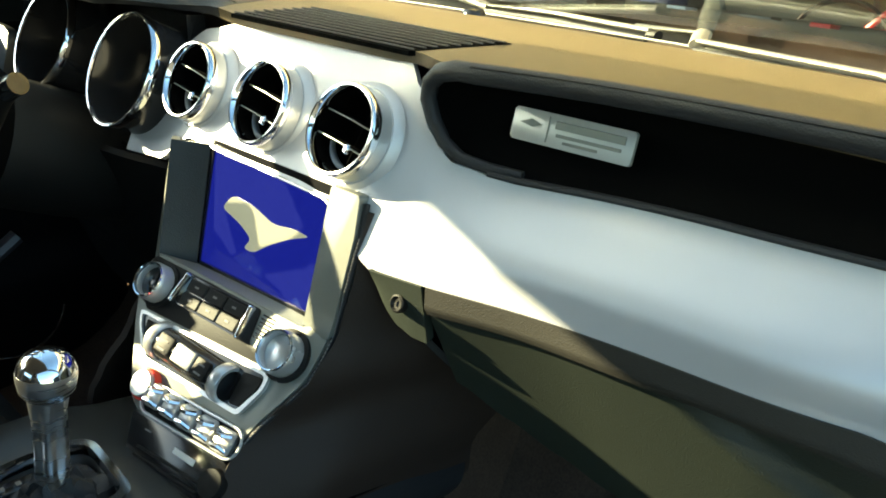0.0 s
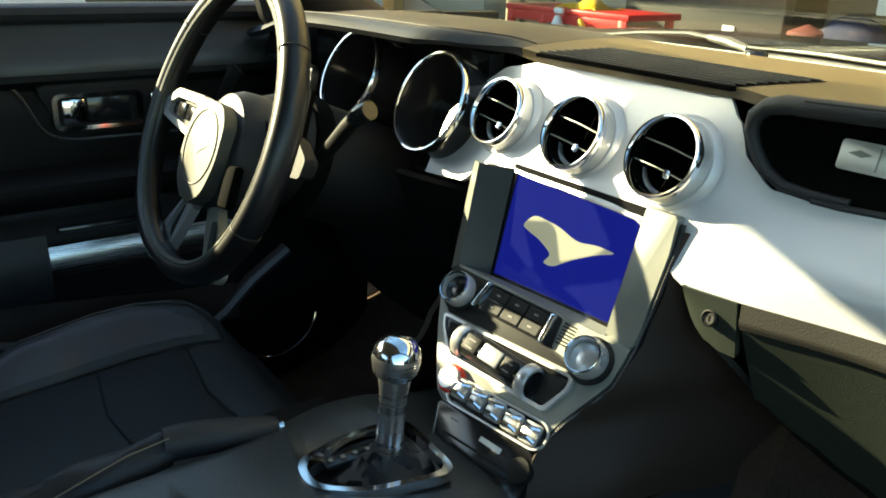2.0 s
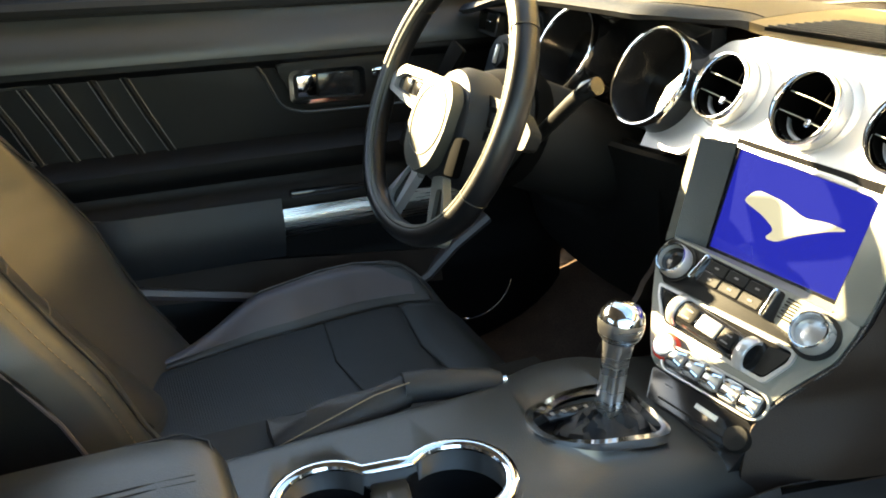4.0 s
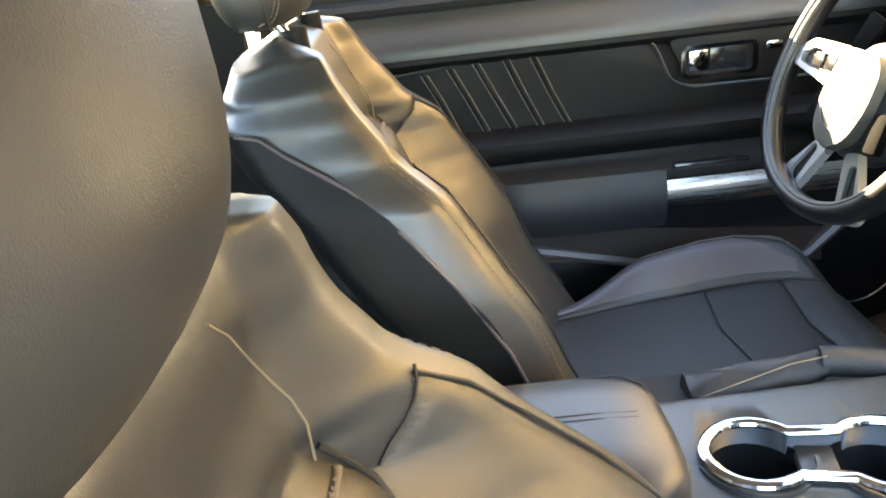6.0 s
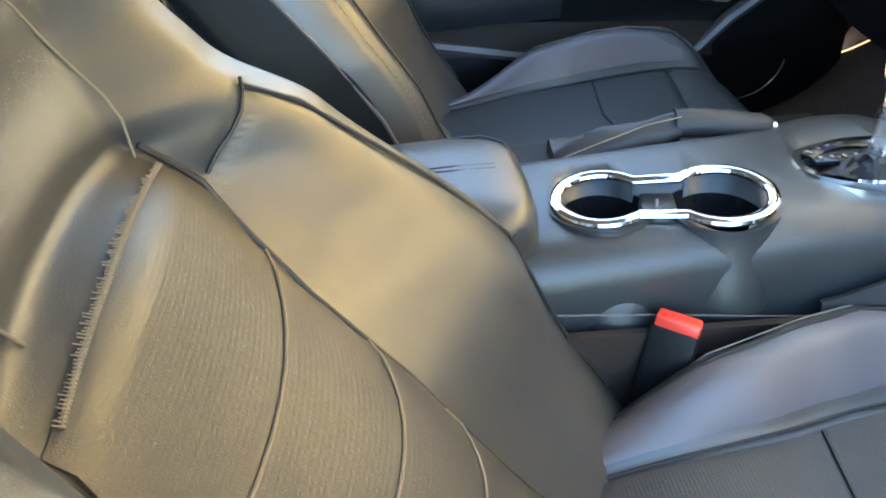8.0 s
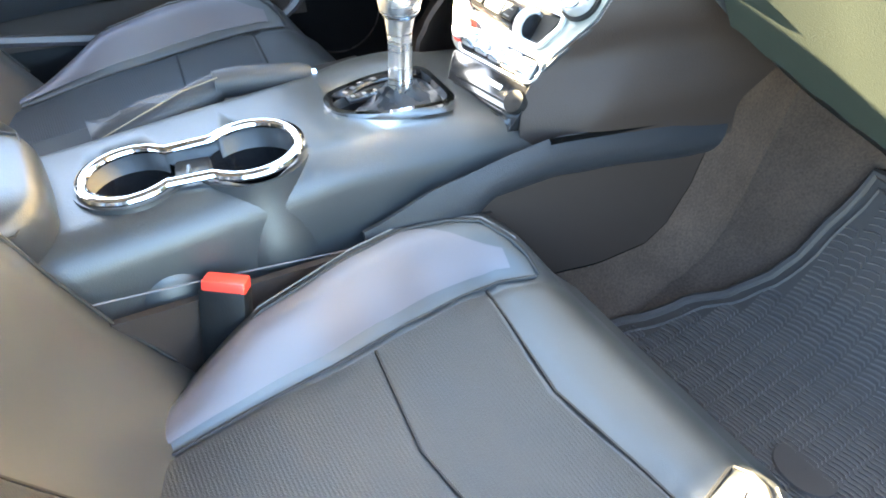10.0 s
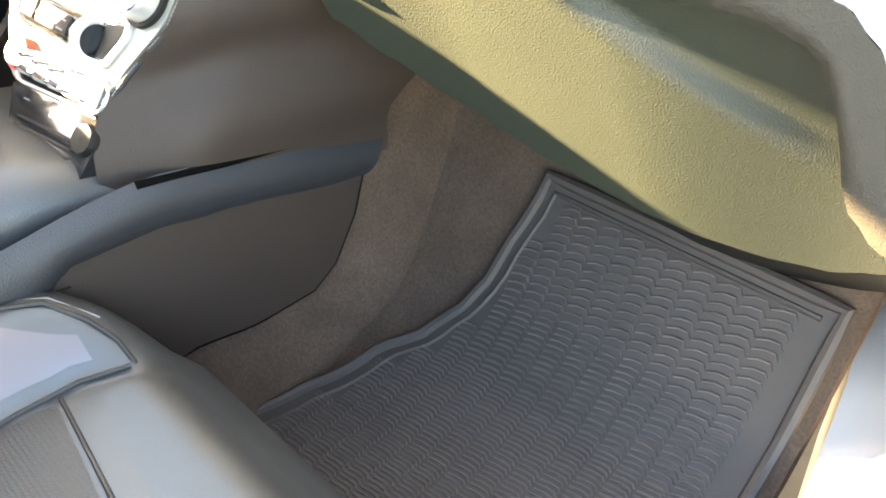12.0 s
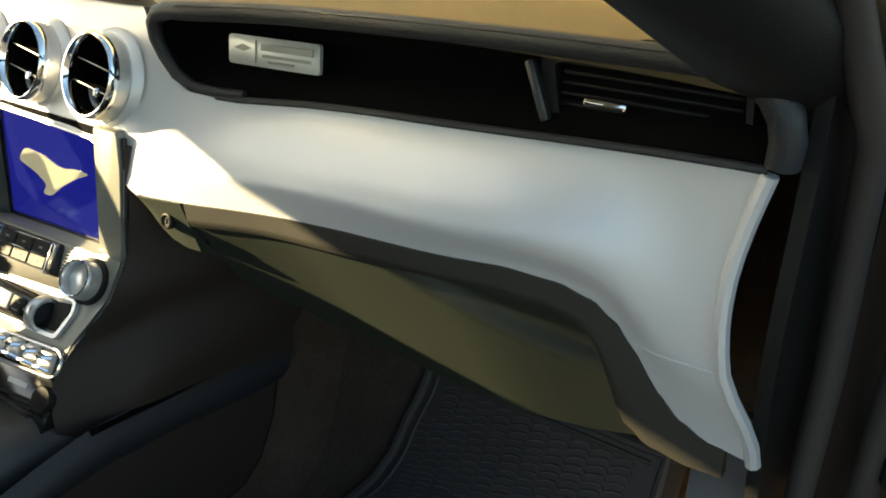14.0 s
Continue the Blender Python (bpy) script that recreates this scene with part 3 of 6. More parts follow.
# button bar between the knobs
m = LOW_M @ at(-0.1045, -0.0135, 0.004) @ pose(0, 0, 0, 0, 0, -3)
bar = part("button_bar", prism(rrect(-0.046, -0.0150, 0.046, 0.0150, 0.004), 0.010, m, 0.003), GLOSS, stack, "gloss black button bar")
for x in (-0.046, 0.046):
    part("bar_end", rbox(0.0055, 0.032, 0.013, 0.0022, m @ at(x, 0, -0.001) @ pose(0, 0, 0, 0, 0, -10 if x < 0 else 2)), CHROME, bar)
for i in range(3):
    for j in range(2):
        b = part("button", rbox(0.0250, 0.0125, 0.003, 0.001, m @ at(-0.0265 + 0.0265 * i, 0.0068 - 0.0136 * j, 0.0000), 1), PLASTIC, bar)
        part("mark", rbox(0.0050, 0.0020, 0.001, 0, m @ at(-0.0265 + 0.0265 * i, 0.0068 - 0.0136 * j, 0.0014)), STITCH, b)
for i in range(7):
    part("speaker_slot", rbox(0.014, 0.0014, 0.002, 0, LOW_M @ at(-0.040, -0.0035 - 0.0034 * i, 0.0002) @ pose(0, 0, 0, 0, 0, -3)), GLOSS, stack)
# climate strip with its roller
CLIM = [(-0.1860, -0.0440), (-0.0085, -0.0470), (-0.0075, -0.0600), (-0.0210, -0.0890), (-0.1535, -0.0850), (-0.1800, -0.0560)]
strip = part("climate_strip", frame_plate(rounded(CLIM[::-1], 0.005), rounded(shrink(CLIM, 0.955, 0.84)[::-1], 0.004), 0.010, LOW_M @ at(0, 0, 0.004), 0.0015), SATIN, stack, "satin climate control surround")
part("strip_face", prism(rounded(shrink(CLIM, 0.965, 0.87)[::-1], 0.004), 0.003, LOW_M @ at(0, 0, 0.0012)), GLOSS, strip)
m = LOW_M @ at(-0.0965, -0.0660, 0.001) @ pose(0, 0, 0, 0, 0, -5)
part("roller", lathe([(0.0150, -0.045), (0.0154, -0.043), (0.0154, 0.043), (0.0150, 0.045)], 28, m @ pose(0, 0, 0, 0, 90, 0)), GLOSS, strip, "glossy dark roller")
for x in (-0.047, 0.046):
    part("roller_ring", lathe([(0.0165, -0.006), (0.0180, -0.004), (0.0180, 0.004), (0.0165, 0.006), (0.014, 0.006), (0.014, -0.006)], 28, m @ at(x, 0, 0) @ pose(0, 0, 0, 0, 90, 0), True), SATIN, strip, "bright ring")
for x, w, c in ((-0.026, 0.020, PLASTIC), (0.002, 0.026, SATIN), (0.027, 0.018, PLASTIC)):
    part("roller_button", rbox(w, 0.017, 0.004, 0.0015, m @ at(x, 0.001, 0.0150)), c, strip)
for x, w in ((-0.026, 0.010), (0.027, 0.009)):
    for h in (0.004, -0.004):
        part("button_mark", rbox(w, 0.0016, 0.001, 0, m @ at(x, h, 0.0170)), STITCH, strip)
part("temperature_window", prism(rounded([(-0.172, -0.050), (-0.158, -0.051), (-0.152, -0.078), (-0.168, -0.060)][::-1], 0.003), 0.002, LOW_M @ at(0, 0, 0.0035)), PLASTIC, strip)
part("temperature_window", prism(rounded([(-0.036, -0.054), (-0.013, -0.052), (-0.014, -0.060), (-0.024, -0.082), (-0.036, -0.083)][::-1], 0.003), 0.002, LOW_M @ at(0, 0, 0.0035)), PLASTIC, strip)
# toggle switches and the red-ringed start button
part("toggle_rail", prism(rrect(-0.128, -0.1225, -0.0050, -0.0975, 0.0115), 0.006, LOW_M @ at(0, -0.001, 0.0030), 0.001), GLOSS, stack)
part("toggle_rim", tube([low(x, y - 0.001, 0.003) for x, y in rrect(-0.130, -0.1235, -0.0035, -0.0965, 0.0125, 6)], 0.0015, 6, True), SATIN, stack, "satin edge round the switches")
m = LOW_M @ at(-0.1330, -0.1030, 0.002)
start = part("start_button", lathe([(0.0125, -0.006), (0.0125, 0.007), (0.0115, 0.009), (0.0005, 0.0095), (0.0005, -0.006)], 30, m, True), SATIN, stack, "round metal start button")
part("red_ring", lathe([(0.0150, -0.006), (0.0150, 0.004), (0.0140, 0.0055), (0.0124, 0.004), (0.0124, -0.006)], 30, m, True), RED, start, "red ring")
for i in range(5):
    m = LOW_M @ at(-0.1130 + 0.0232 * i, -0.1075 - 0.0010 * i, 0.005)
    sw = part("toggle_switch", rbox(0.0195, 0.021, 0.008, 0.0030, m), SATIN, stack, "chrome toggle switch")
    for s in (-1, 1):
        part("toggle_lip", tube([m @ Vector((-0.0085, s * 0.0065, 0.003)), m @ Vector((-0.003, s * 0.0045, 0.0085)), m @ Vector((0.003, s * 0.0045, 0.0085)), m @ Vector((0.0085, s * 0.0065, 0.003))], 0.0030, 8, flat=0.8), CHROME, sw)
# dark storage bin under the switches
bin_ = part("storage_bin", prism(rounded([(-0.138, -0.1270), (-0.0105, -0.1270), (-0.0020, -0.1500), (-0.006, -0.1850), (-0.112, -0.1850)][::-1], 0.004), 0.03, LOW_M @ at(0, 0, -0.001), 0.002), GLOSS, stack, "black bin with a badge")
part("badge", rbox(0.028, 0.0055, 0.001, 0.0003, LOW_M @ at(-0.0565, -0.1400, -0.0005) @ pose(0, 0, 0, 0, 0, -2), 1), PLAQUE, bin_, "pale badge drawn as a bar")
part("bin_mark", rbox(0.008, 0.0012, 0.001, 0, LOW_M @ at(-0.108, -0.1370, -0.0005)), STITCH, bin_)
for i in range(4):
    part("bin_rib", rbox(0.084, 0.0022, 0.004, 0.0006, LOW_M @ at(-0.068, -0.1520 - 0.0075 * i, 0.0005), 1), PLASTIC, bin_)
part("port_cover", lathe([(0.0005, 0.005), (0.012, 0.004), (0.0135, 0.0), (0.0135, -0.004), (0.0005, -0.004)], 20, LOW_M @ at(-0.0150, -0.1465, 0.000), True), PLASTIC, bin_)


# dark cheeks of the stack
CHEEK_X = [(0.535, 0.122), (0.60, 0.1175), (0.629, 0.1085), (0.648, 0.1085), (0.668, 0.1160), (0.686, 0.1290), (0.703, 0.1395), (0.724, 0.1420), (0.740, 0.1425), (0.80, 0.1500), (0.85, 0.1545)]
CHEEK_Y = [(0.535, -0.150), (0.60, -0.146), (0.629, -0.132), (0.668, -0.097), (0.703, -0.066), (0.724, -0.046), (0.740, -0.036), (0.80, -0.024), (0.85, -0.016)]


def cheek_at(side):
    def f(u, v):
        z = 0.845 - 0.285 * v
        xf = curve(CHEEK_X, z)
        y0 = curve(CHEEK_Y, z) + 0.003
        if side < 0:
            xf = 0.5 * xf + 0.05
        y1 = 0.120 + 0.18 * smooth01(0.60, 0.72, z)
        y = y0 + (y1 - y0) * u
        flare = max(0.150 - xf, 0) * smooth01(-0.05, 0.30, u) * smooth01(0.70, 0.61, z)
        return (side * (xf + flare + 0.085 * u ** 0.8 * (1 - 0.85 * smooth01(0.72, 0.58, z))), y, z - 0.030 * u * v)
    return f


part("cheek", shell(cheek_at(1), 24, 24, 0.006), BROWN, stack, "dark brown-black side cheek")
part("cheek", shell(lambda u, v: cheek_at(-1)(u, 1 - v), 24, 24, 0.006), BROWN, stack)

# ---- glovebox and lower dash ----
glove = thing("glovebox", "dark grained glovebox with a long hand recess under the silver trim", "glovebox")
GB_TOP = [(0.205, 0.801), (0.39, 0.808), (0.52, 0.807), (0.56, 0.801), (0.585, 0.791), (0.603, 0.775), (0.618, 0.752), (0.634, 0.724), (0.651, 0.704), (0.672, 0.692), (0.70, 0.688)]
GB_LOW = [(0.14, 0.775), (0.177, 0.757), (0.190, 0.736), (0.205, 0.720), (0.224, 0.700), (0.26, 0.673), (0.30, 0.647), (0.34, 0.625), (0.38, 0.607), (0.42, 0.591), (0.46, 0.579), (0.50, 0.571), (0.54, 0.567), (0.58, 0.570), (0.61, 0.582), (0.635, 0.602), (0.66, 0.632), (0.69, 0.655)]
STRIP_LOW = [(0.20, 0.779), (0.31, 0.785), (0.43, 0.787), (0.50, 0.786), (0.55, 0.780), (0.572, 0.771), (0.587, 0.758), (0.596, 0.734), (0.603, 0.706), (0.613, 0.688), (0.630, 0.672), (0.66, 0.664), (0.70, 0.664)]


def strip_at(u, v):
    x = 0.2215 + 0.463 * u
    zt, zl = curve(GB_TOP, x) + 0.002, min(curve(STRIP_LOW, x), curve(GB_TOP, x) - 0.012)
    return (x, trim_point(x, 1.0).y - 0.0015 + 0.003 * smooth01(0.75, 1, v), zt + (zl - zt) * v)


def lid_y(x, z):
    return trim_point(x, 1.0).y + 0.003 + 0.50 * max(0.779 + 0.09 * (x - 0.2) - z, 0)


def lid_at(u, v):
    x = 0.2215 + 0.434 * u
    zt, zl = curve(STRIP_LOW, x) + 0.003, curve(GB_LOW, x)
    z = zt + (min(zl, zt - 0.004) - zt) * v
    k = max(x - 0.395, 0)
    edge_z = 0.784 - 0.76 * k + 0.75 * k * k
    scoop = 0.016 * smooth01(edge_z - 0.004, edge_z + 0.026, z) * smooth01(0.400, 0.450, x) * smooth01(0.610, 0.585, x)
    return (x, lid_y(x, z) + scoop, z)


part("glovebox_lid", shell(lambda u, v: lid_at(u, 1 - v), 110, 70, 0.006), GLOVE, glove, "grained grey-green lid scooped under the rail")
part("glovebox_strip", shell(lambda u, v: strip_at(u, 1 - v), 70, 8, 0.010), GLOVE_RAIL, glove, "grained rail curving down round the scoop, shade in its colour")


def latch_at(u, v):
    x = 0.170 + 0.048 * u
    zt = 0.803
    zl = curve([(0.17, 0.784), (0.178, 0.768), (0.19, 0.757), (0.205, 0.751), (0.218, 0.750)], x)
    return (x, trim_point(x, 1.0).y - 0.002 + 0.010 * v, zt + (zl - zt) * v)


latch = part("latch_plate", shell(lambda u, v: latch_at(u, 1 - v), 10, 8, 0.010), GLOVE, glove, "grey latch plate")
LK = basis(Vector(latch_at(0.55, 0.45)) + Vector((0, -0.001, 0)), (1, 0, 0), (0, 0.3, 1))
part("lock", lathe([(0.0075, -0.002), (0.0075, 0.003), (0.006, 0.004), (0.0045, 0.002), (0.0005, 0.0018), (0.0005, -0.002)], 20, LK, True), PLASTIC, latch, "round black key lock")
part("keyhole", rbox(0.0012, 0.005, 0.002, 0, LK @ at(0, 0, 0.0015)), CHROME, latch)


def under_at(u, v):
    x = 0.10 + 0.60 * u
    z = curve(GB_LOW, x) + 0.006 - 0.08 * v
    return (x, lid_y(max(x, 0.2), curve(GB_LOW, x)) + 0.010 + 0.09 * v, z)


# Hangs low and black in place of the shade on the carpet behind.
part("lower_panel", shell(under_at, 20, 6, 0.006), PLASTIC, glove, "underside of the dash, blackened for the shade over the mat")

# end of the dash, door seal and hinge area
end = thing("dash_end_cap", "black end cap of the dash beside the open door", "trim")
def endcap_at(u, v):
    z = 0.955 - 0.36 * v
    bow = 0.022 * math.sin(math.pi * smooth01(0.0, 1.0, v))
    y0 = 0.078 - bow
    return (0.699 + 0.03 * u, y0 + 0.22 * u, z)
part("cap", shell(endcap_at, 6, 14, 0.01), PLASTIC, end)
part("cap_clip", rbox(0.004, 0.006, 0.035, 0.001, at(0.706, 0.10, 0.775) @ pose(0, 0, 0, 12)), STACK, end)

# ---- instruments ----
cluster = thing("instrument_cluster", "black instrument cluster with two chrome-rimmed round gauges", "instrument cluster")
def cluster_at(u, v):
    x = -0.62 + 0.44 * u
    z = 0.955 - 0.16 * v
    return (x, 0.03 + 0.02 * math.sin(math.pi * u), z)
part("cluster_face", shell(lambda u, v: cluster_at(u, 1 - v), 16, 6, 0.02), GLOSS, cluster)
for x, z, r in ((-0.4085, 0.905, 0.0630), (-0.2150, 0.899, 0.0605)):
    gm = basis((x, -0.03, z), (1, 0, 0), (0, 0.45, 1)) @ Matrix.Diagonal((r / 0.0705, r / 0.0705, 1, 1))
    pod = part("gauge_pod", lathe([(0.0665, 0.0), (0.066, -0.055), (0.0005, -0.058), (0.0005, -0.064), (0.0705, -0.062), (0.0705, -0.002)], 40, gm, True), GLOSS, cluster, "deep black gauge pod")
    part("gauge_rim", lathe([(0.0722, -0.006), (0.0722, 0.001), (0.0708, 0.003), (0.0690, 0.0025), (0.0685, -0.003), (0.0690, -0.008)], 52, gm, True), CHROME, pod, "bright chrome rim")
part("knee_trim", shell(lambda u, v: (-0.64 + 0.43 * u, 0.02 - 0.05 * v + 0.03 * v * v, 0.80 - 0.16 * (1 - v)), 16, 8, 0.01), PLASTIC, cluster, "dark knee panel")
part("driver_trim", prism(rounded([(-0.045, -0.055), (0.062, -0.055), (0.062, 0.030), (-0.010, 0.034), (-0.045, 0.020)], 0.02), 0.012, basis((-0.585, -0.034, 0.872), (1, 0, 0), (0, 0.3, 1)), 0.003), CONSOLE, cluster, "dark grey trim with a light switch")
lsw = basis((-0.578, -0.033, 0.872), (1, 0, 0), (0, 0.3, 1))
part("light_switch", lathe([(0.027, 0), (0.026, 0.004), (0.020, 0.005), (0.019, 0.013), (0.0005, 0.014), (0.0005, 0)], 28, lsw, True), PLASTIC, cluster, "dark rotary light switch")
part("switch_bar", rbox(0.005, 0.030, 0.008, 0.002, lsw @ at(0, 0, 0.016)), SATIN, cluster)
part("knee_panel", shell(lambda u, v: (-0.70 + 0.58 * u, -0.03 + 0.10 * v + 0.05 * (2 * u - 1) ** 2, 0.80 - 0.26 * v), 16, 10, 0.01), PLASTIC, cluster, "dark knee bolster under the column")
hv = basis((-0.665, -0.02, 0.915), (1, -0.1, 0), (0, 0.2, 1))
part("driver_vent", frame_plate(rrect(-0.045, -0.02, 0.045, 0.02, 0.008), rrect(-0.038, -0.015, 0.038, 0.015, 0.005), 0.012, hv, 0.002), PLASTIC, cluster)
part("driver_vent_tab", rbox(0.02, 0.004, 0.005, 0.001, hv @ at(0.005, 0.002, 0)), CHROME, cluster)

# ---- steering wheel ----
WHEEL_AT, WR = Vector((-0.358, -0.243, 0.857)), 0.185
WM = basis(WHEEL_AT, (1, 0, 0), (0, 0.40, 1))
WN = WM.to_3x3() @ Vector((0, 0, 1))
wheel = thing("steering_wheel", "black leather steering wheel with silver spokes and a round hub", "steering wheel")


def rim_at(q, r, h):
    """A point of the rim: flattened a little at its foot."""
    k = r * (1 - 0.09 * max(0, -math.sin(q)) ** 4)
    return WM @ Vector((k * math.cos(q), k * math.sin(q), h))


turns = [2 * math.pi * i / 72 for i in range(72)]
part("rim", tube([rim_at(q, WR, 0.0) for q in turns], 0.0130, 16, True, 1.3, up=WN), RIM, wheel, "stitched black leather rim")
part("rim_inlay", tube([rim_at(q, WR - 0.0098, 0.0100) for q in turns], 0.0044, 8, True), HUB, wheel, "satin inlay along the inner rim")
for q in (radians(38), radians(142), radians(205), radians(335)):
    part("rim_joint", tube([rim_at(q, WR, 0) + WM.to_3x3() @ Vector((0.0134 * math.cos(a) * math.cos(q), 0.0134 * math.cos(a) * math.sin(q), 0.0173 * math.sin(a))) for a in (2 * math.pi * j / 24 for j in range(24))], 0.0007, 5, True), PIPING, wheel)
hub = part("hub", lathe([(0.0005, 0.002), (0.052, 0.000), (0.068, -0.006), (0.075, -0.020), (0.077, -0.055), (0.0005, -0.085)], 40, WM @ at(0.004, -0.020, -0.006) @ Matrix.Diagonal((0.92, 1.02, 1, 1)), True), BLACK_PAD, wheel, "grained black airbag hub")
BOSS = rounded([(-0.050, 0.036), (-0.030, 0.056), (0.030, 0.056), (0.050, 0.036), (0.055, -0.010), (0.042, -0.050), (0.0, -0.074), (-0.042, -0.050), (-0.055, -0.010)], 0.016, 5)
BOSS_M = WM @ at(0.0, -0.022, 0.008)
disc = part("hub_disc", prism(BOSS[::-1], 0.020, BOSS_M, 0.006, 3), HUB, hub, "satin shield-shaped boss")
part("hub_ring", lathe([(0.0470, -0.001), (0.0465, 0.0014), (0.0445, 0.0014), (0.0440, -0.001)], 44, BOSS_M, True), HUB, disc, "raised ring")
part("hub_emblem", prism([(x * 0.40, y * 0.40 + 0.021) for x, y in emblem], 0.0015, BOSS_M @ at(0, 0, 0.0010)), SATIN, disc)
for s in (-1, 1):
    def side(o, s=s):
        return rounded([(s * x, y) for x, y in (o if s < 0 else o[::-1])], 0.006)
    FR = [(0.044, 0.034), (0.138, 0.031), (0.172, 0.012), (0.170, -0.010), (0.120, -0.016), (0.035, -0.024)]
    # Right spokes get dark materials for shade, so they catch no sun glare.
    back = 0.002 if s < 0 else -0.036
    sp = part("spoke", frame_plate(side(FR), side(shrink(FR, 0.76, 0.58)), 0.012, WM @ at(0, 0, back), 0.002), SATIN if s < 0 else PLASTIC, wheel, "spoke frame round its switches, the right one darkened as shade")
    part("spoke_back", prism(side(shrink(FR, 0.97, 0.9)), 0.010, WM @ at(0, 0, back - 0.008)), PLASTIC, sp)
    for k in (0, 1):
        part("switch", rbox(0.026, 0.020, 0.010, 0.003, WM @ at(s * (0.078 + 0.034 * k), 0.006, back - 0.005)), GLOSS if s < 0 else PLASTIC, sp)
    part("lower_switch", rbox(0.026, 0.050, 0.014, 0.005, WM @ at(s * 0.076, -0.050, -0.010) @ pose(0, 0, 0, 0, 0, s * 8)), VOID, wheel)
    LS = [(0.020, -0.088), (0.046, -0.080), (0.104, -0.146), (0.098, -0.158), (0.060, -0.170)]
    ls = part("lower_spoke", frame_plate(side(LS), side([(x * 0.5 + 0.5 * 0.066, y * 0.72 + 0.28 * -0.130) for x, y in LS]), 0.012, WM @ at(0, 0, -0.016), 0.002), SATIN if s < 0 else STACK, wheel, "slotted lower spoke, bright left, darkened as shade on the right")
    part("spoke_back", prism(side(shrink(LS, 0.95, 0.95)), 0.006, WM @ at(0, 0, -0.022)), PLASTIC, ls)
    o = [(0.075, 0.075), (0.120, 0.085), (0.135, 0.02), (0.105, 0.015)]
    part("shift_paddle", prism(side(o), 0.006, WM @ at(0, 0, -0.045), 0.002), VOID, wheel)
column = thing("steering_column", "black steering column shroud with a stalk", "steering column")
axis = WM.to_3x3() @ Vector((0, 0, -1))
part("shroud", tube([WHEEL_AT + axis * d for d in (0.045, 0.075, 0.13, 0.22, 0.30)], [0.055, 0.070, 0.075, 0.075, 0.07], 20), PLASTIC, column)
part("collar", tube([WHEEL_AT + axis * d for d in (0.100, 0.112, 0.124)], [0.079, 0.082, 0.079], 24), VOID, column, "soft collar round the column")
st = WHEEL_AT + axis * 0.10
part("stalk", tube([st + Vector((0.060, 0.0, -0.020)), st + Vector((0.110, -0.012, 0.010)), (-0.160, -0.168, 0.892), (-0.146, -0.166, 0.903)], [0.007, 0.008, 0.009, 0.009], 12), PLASTIC, column, "dark stalk")
part("stalk_knob", tube([(-0.152, -0.167, 0.899), (-0.140, -0.165, 0.908), (-0.126, -0.162, 0.914)], [0.008, 0.0105, 0.0098], 18), GLOSS, column, "ribbed grey stalk end")
part("stalk", tube([st + Vector((-0.05, 0, 0.01)), st + Vector((-0.12, -0.01, 0.035)), st + Vector((-0.155, -0.015, 0.045))], [0.008, 0.009, 0.012], 10), PLASTIC, column)

# ---- centre console ----
console = thing("centre_console", "dark plastic centre console with chrome-rimmed cup holders", "console")
CON_TOP = [(-0.86, 0.615), (-0.62, 0.628), (-0.36, 0.634), (-0.20, 0.618), (-0.13, 0.600), (-0.08, 0.592), (0.14, 0.545)]


def console_loop(y):
    t = curve(CON_TOP, y)
    xr = 0.128 + 0.010 * smooth01(-0.2, 0.1, y)
    xl = -0.055 - 0.06 * smooth01(-0.62, -0.72, y) - 0.045 * smooth01(-0.36, -0.22, y)
    sh = 0.035
    zb = 0.30 + 0.21 * smooth01(-0.16, 0.08, y)
    pts = [(xr + 0.012, zb), (xr + 0.011, max(0.42, zb + 0.003)), (xr + 0.010, max(0.50, zb + 0.006)), (xr + 0.008, max(t - 0.055, zb + 0.009))]
    for i in range(9):
        q = radians(90 * i / 8)
        pts.append((xr - sh + sh * math.cos(q) + 0.006 * (1 - i / 8), t - sh + sh * math.sin(q)))
    pts += [(xr - 0.07, t + 0.002), (0.03, t + 0.003), (xl + 0.02, t + 0.001)]
    for i in range(5):
        q = radians(90 + 90 * i / 4)
        pts.append((xl + 0.012 + 0.012 * math.cos(q), t - 0.012 + 0.012 * math.sin(q)))
    pts += [(xl - 0.002, 0.45), (xl - 0.004, 0.30)]
    return [(x, y, z) for x, z in pts]


CUPS = ((0.051, -0.5205, 0.0410), (0.073, -0.4135, 0.0440))
ys = [-0.86 + 0.965 * i / 50 for i in range(51)]
body = part("body", loft([console_loop(y) for y in ys]), CONSOLE, None, "dark satin console body")
cutters = [part("cutter", lathe([(r, 0.53), (r, 0.75)], 40, at(x, y, 0)), GLOSS) for x, y, r in CUPS]
cutters.append(part("cutter", rbox(0.052, 0.07, 0.22, 0.004, at(0.058, -0.467, 0.65)), GLOSS))
PLATE = rounded([(-0.045, 0.062), (-0.050, 0.0), (-0.030, -0.066), (0.012, -0.072), (0.042, -0.030), (0.056, 0.056)], 0.022, 5)
PM = basis((0.034, -0.250, 0.627), (1, 0, 0), (0, 1, -0.04))
cutters.append(part("cutter", prism([(x * 0.9, y * 0.92) for x, y in PLATE], 0.05, PM @ at(0, 0, 0.02)), GLOSS))
carve(body, cutters)
body.parent = console
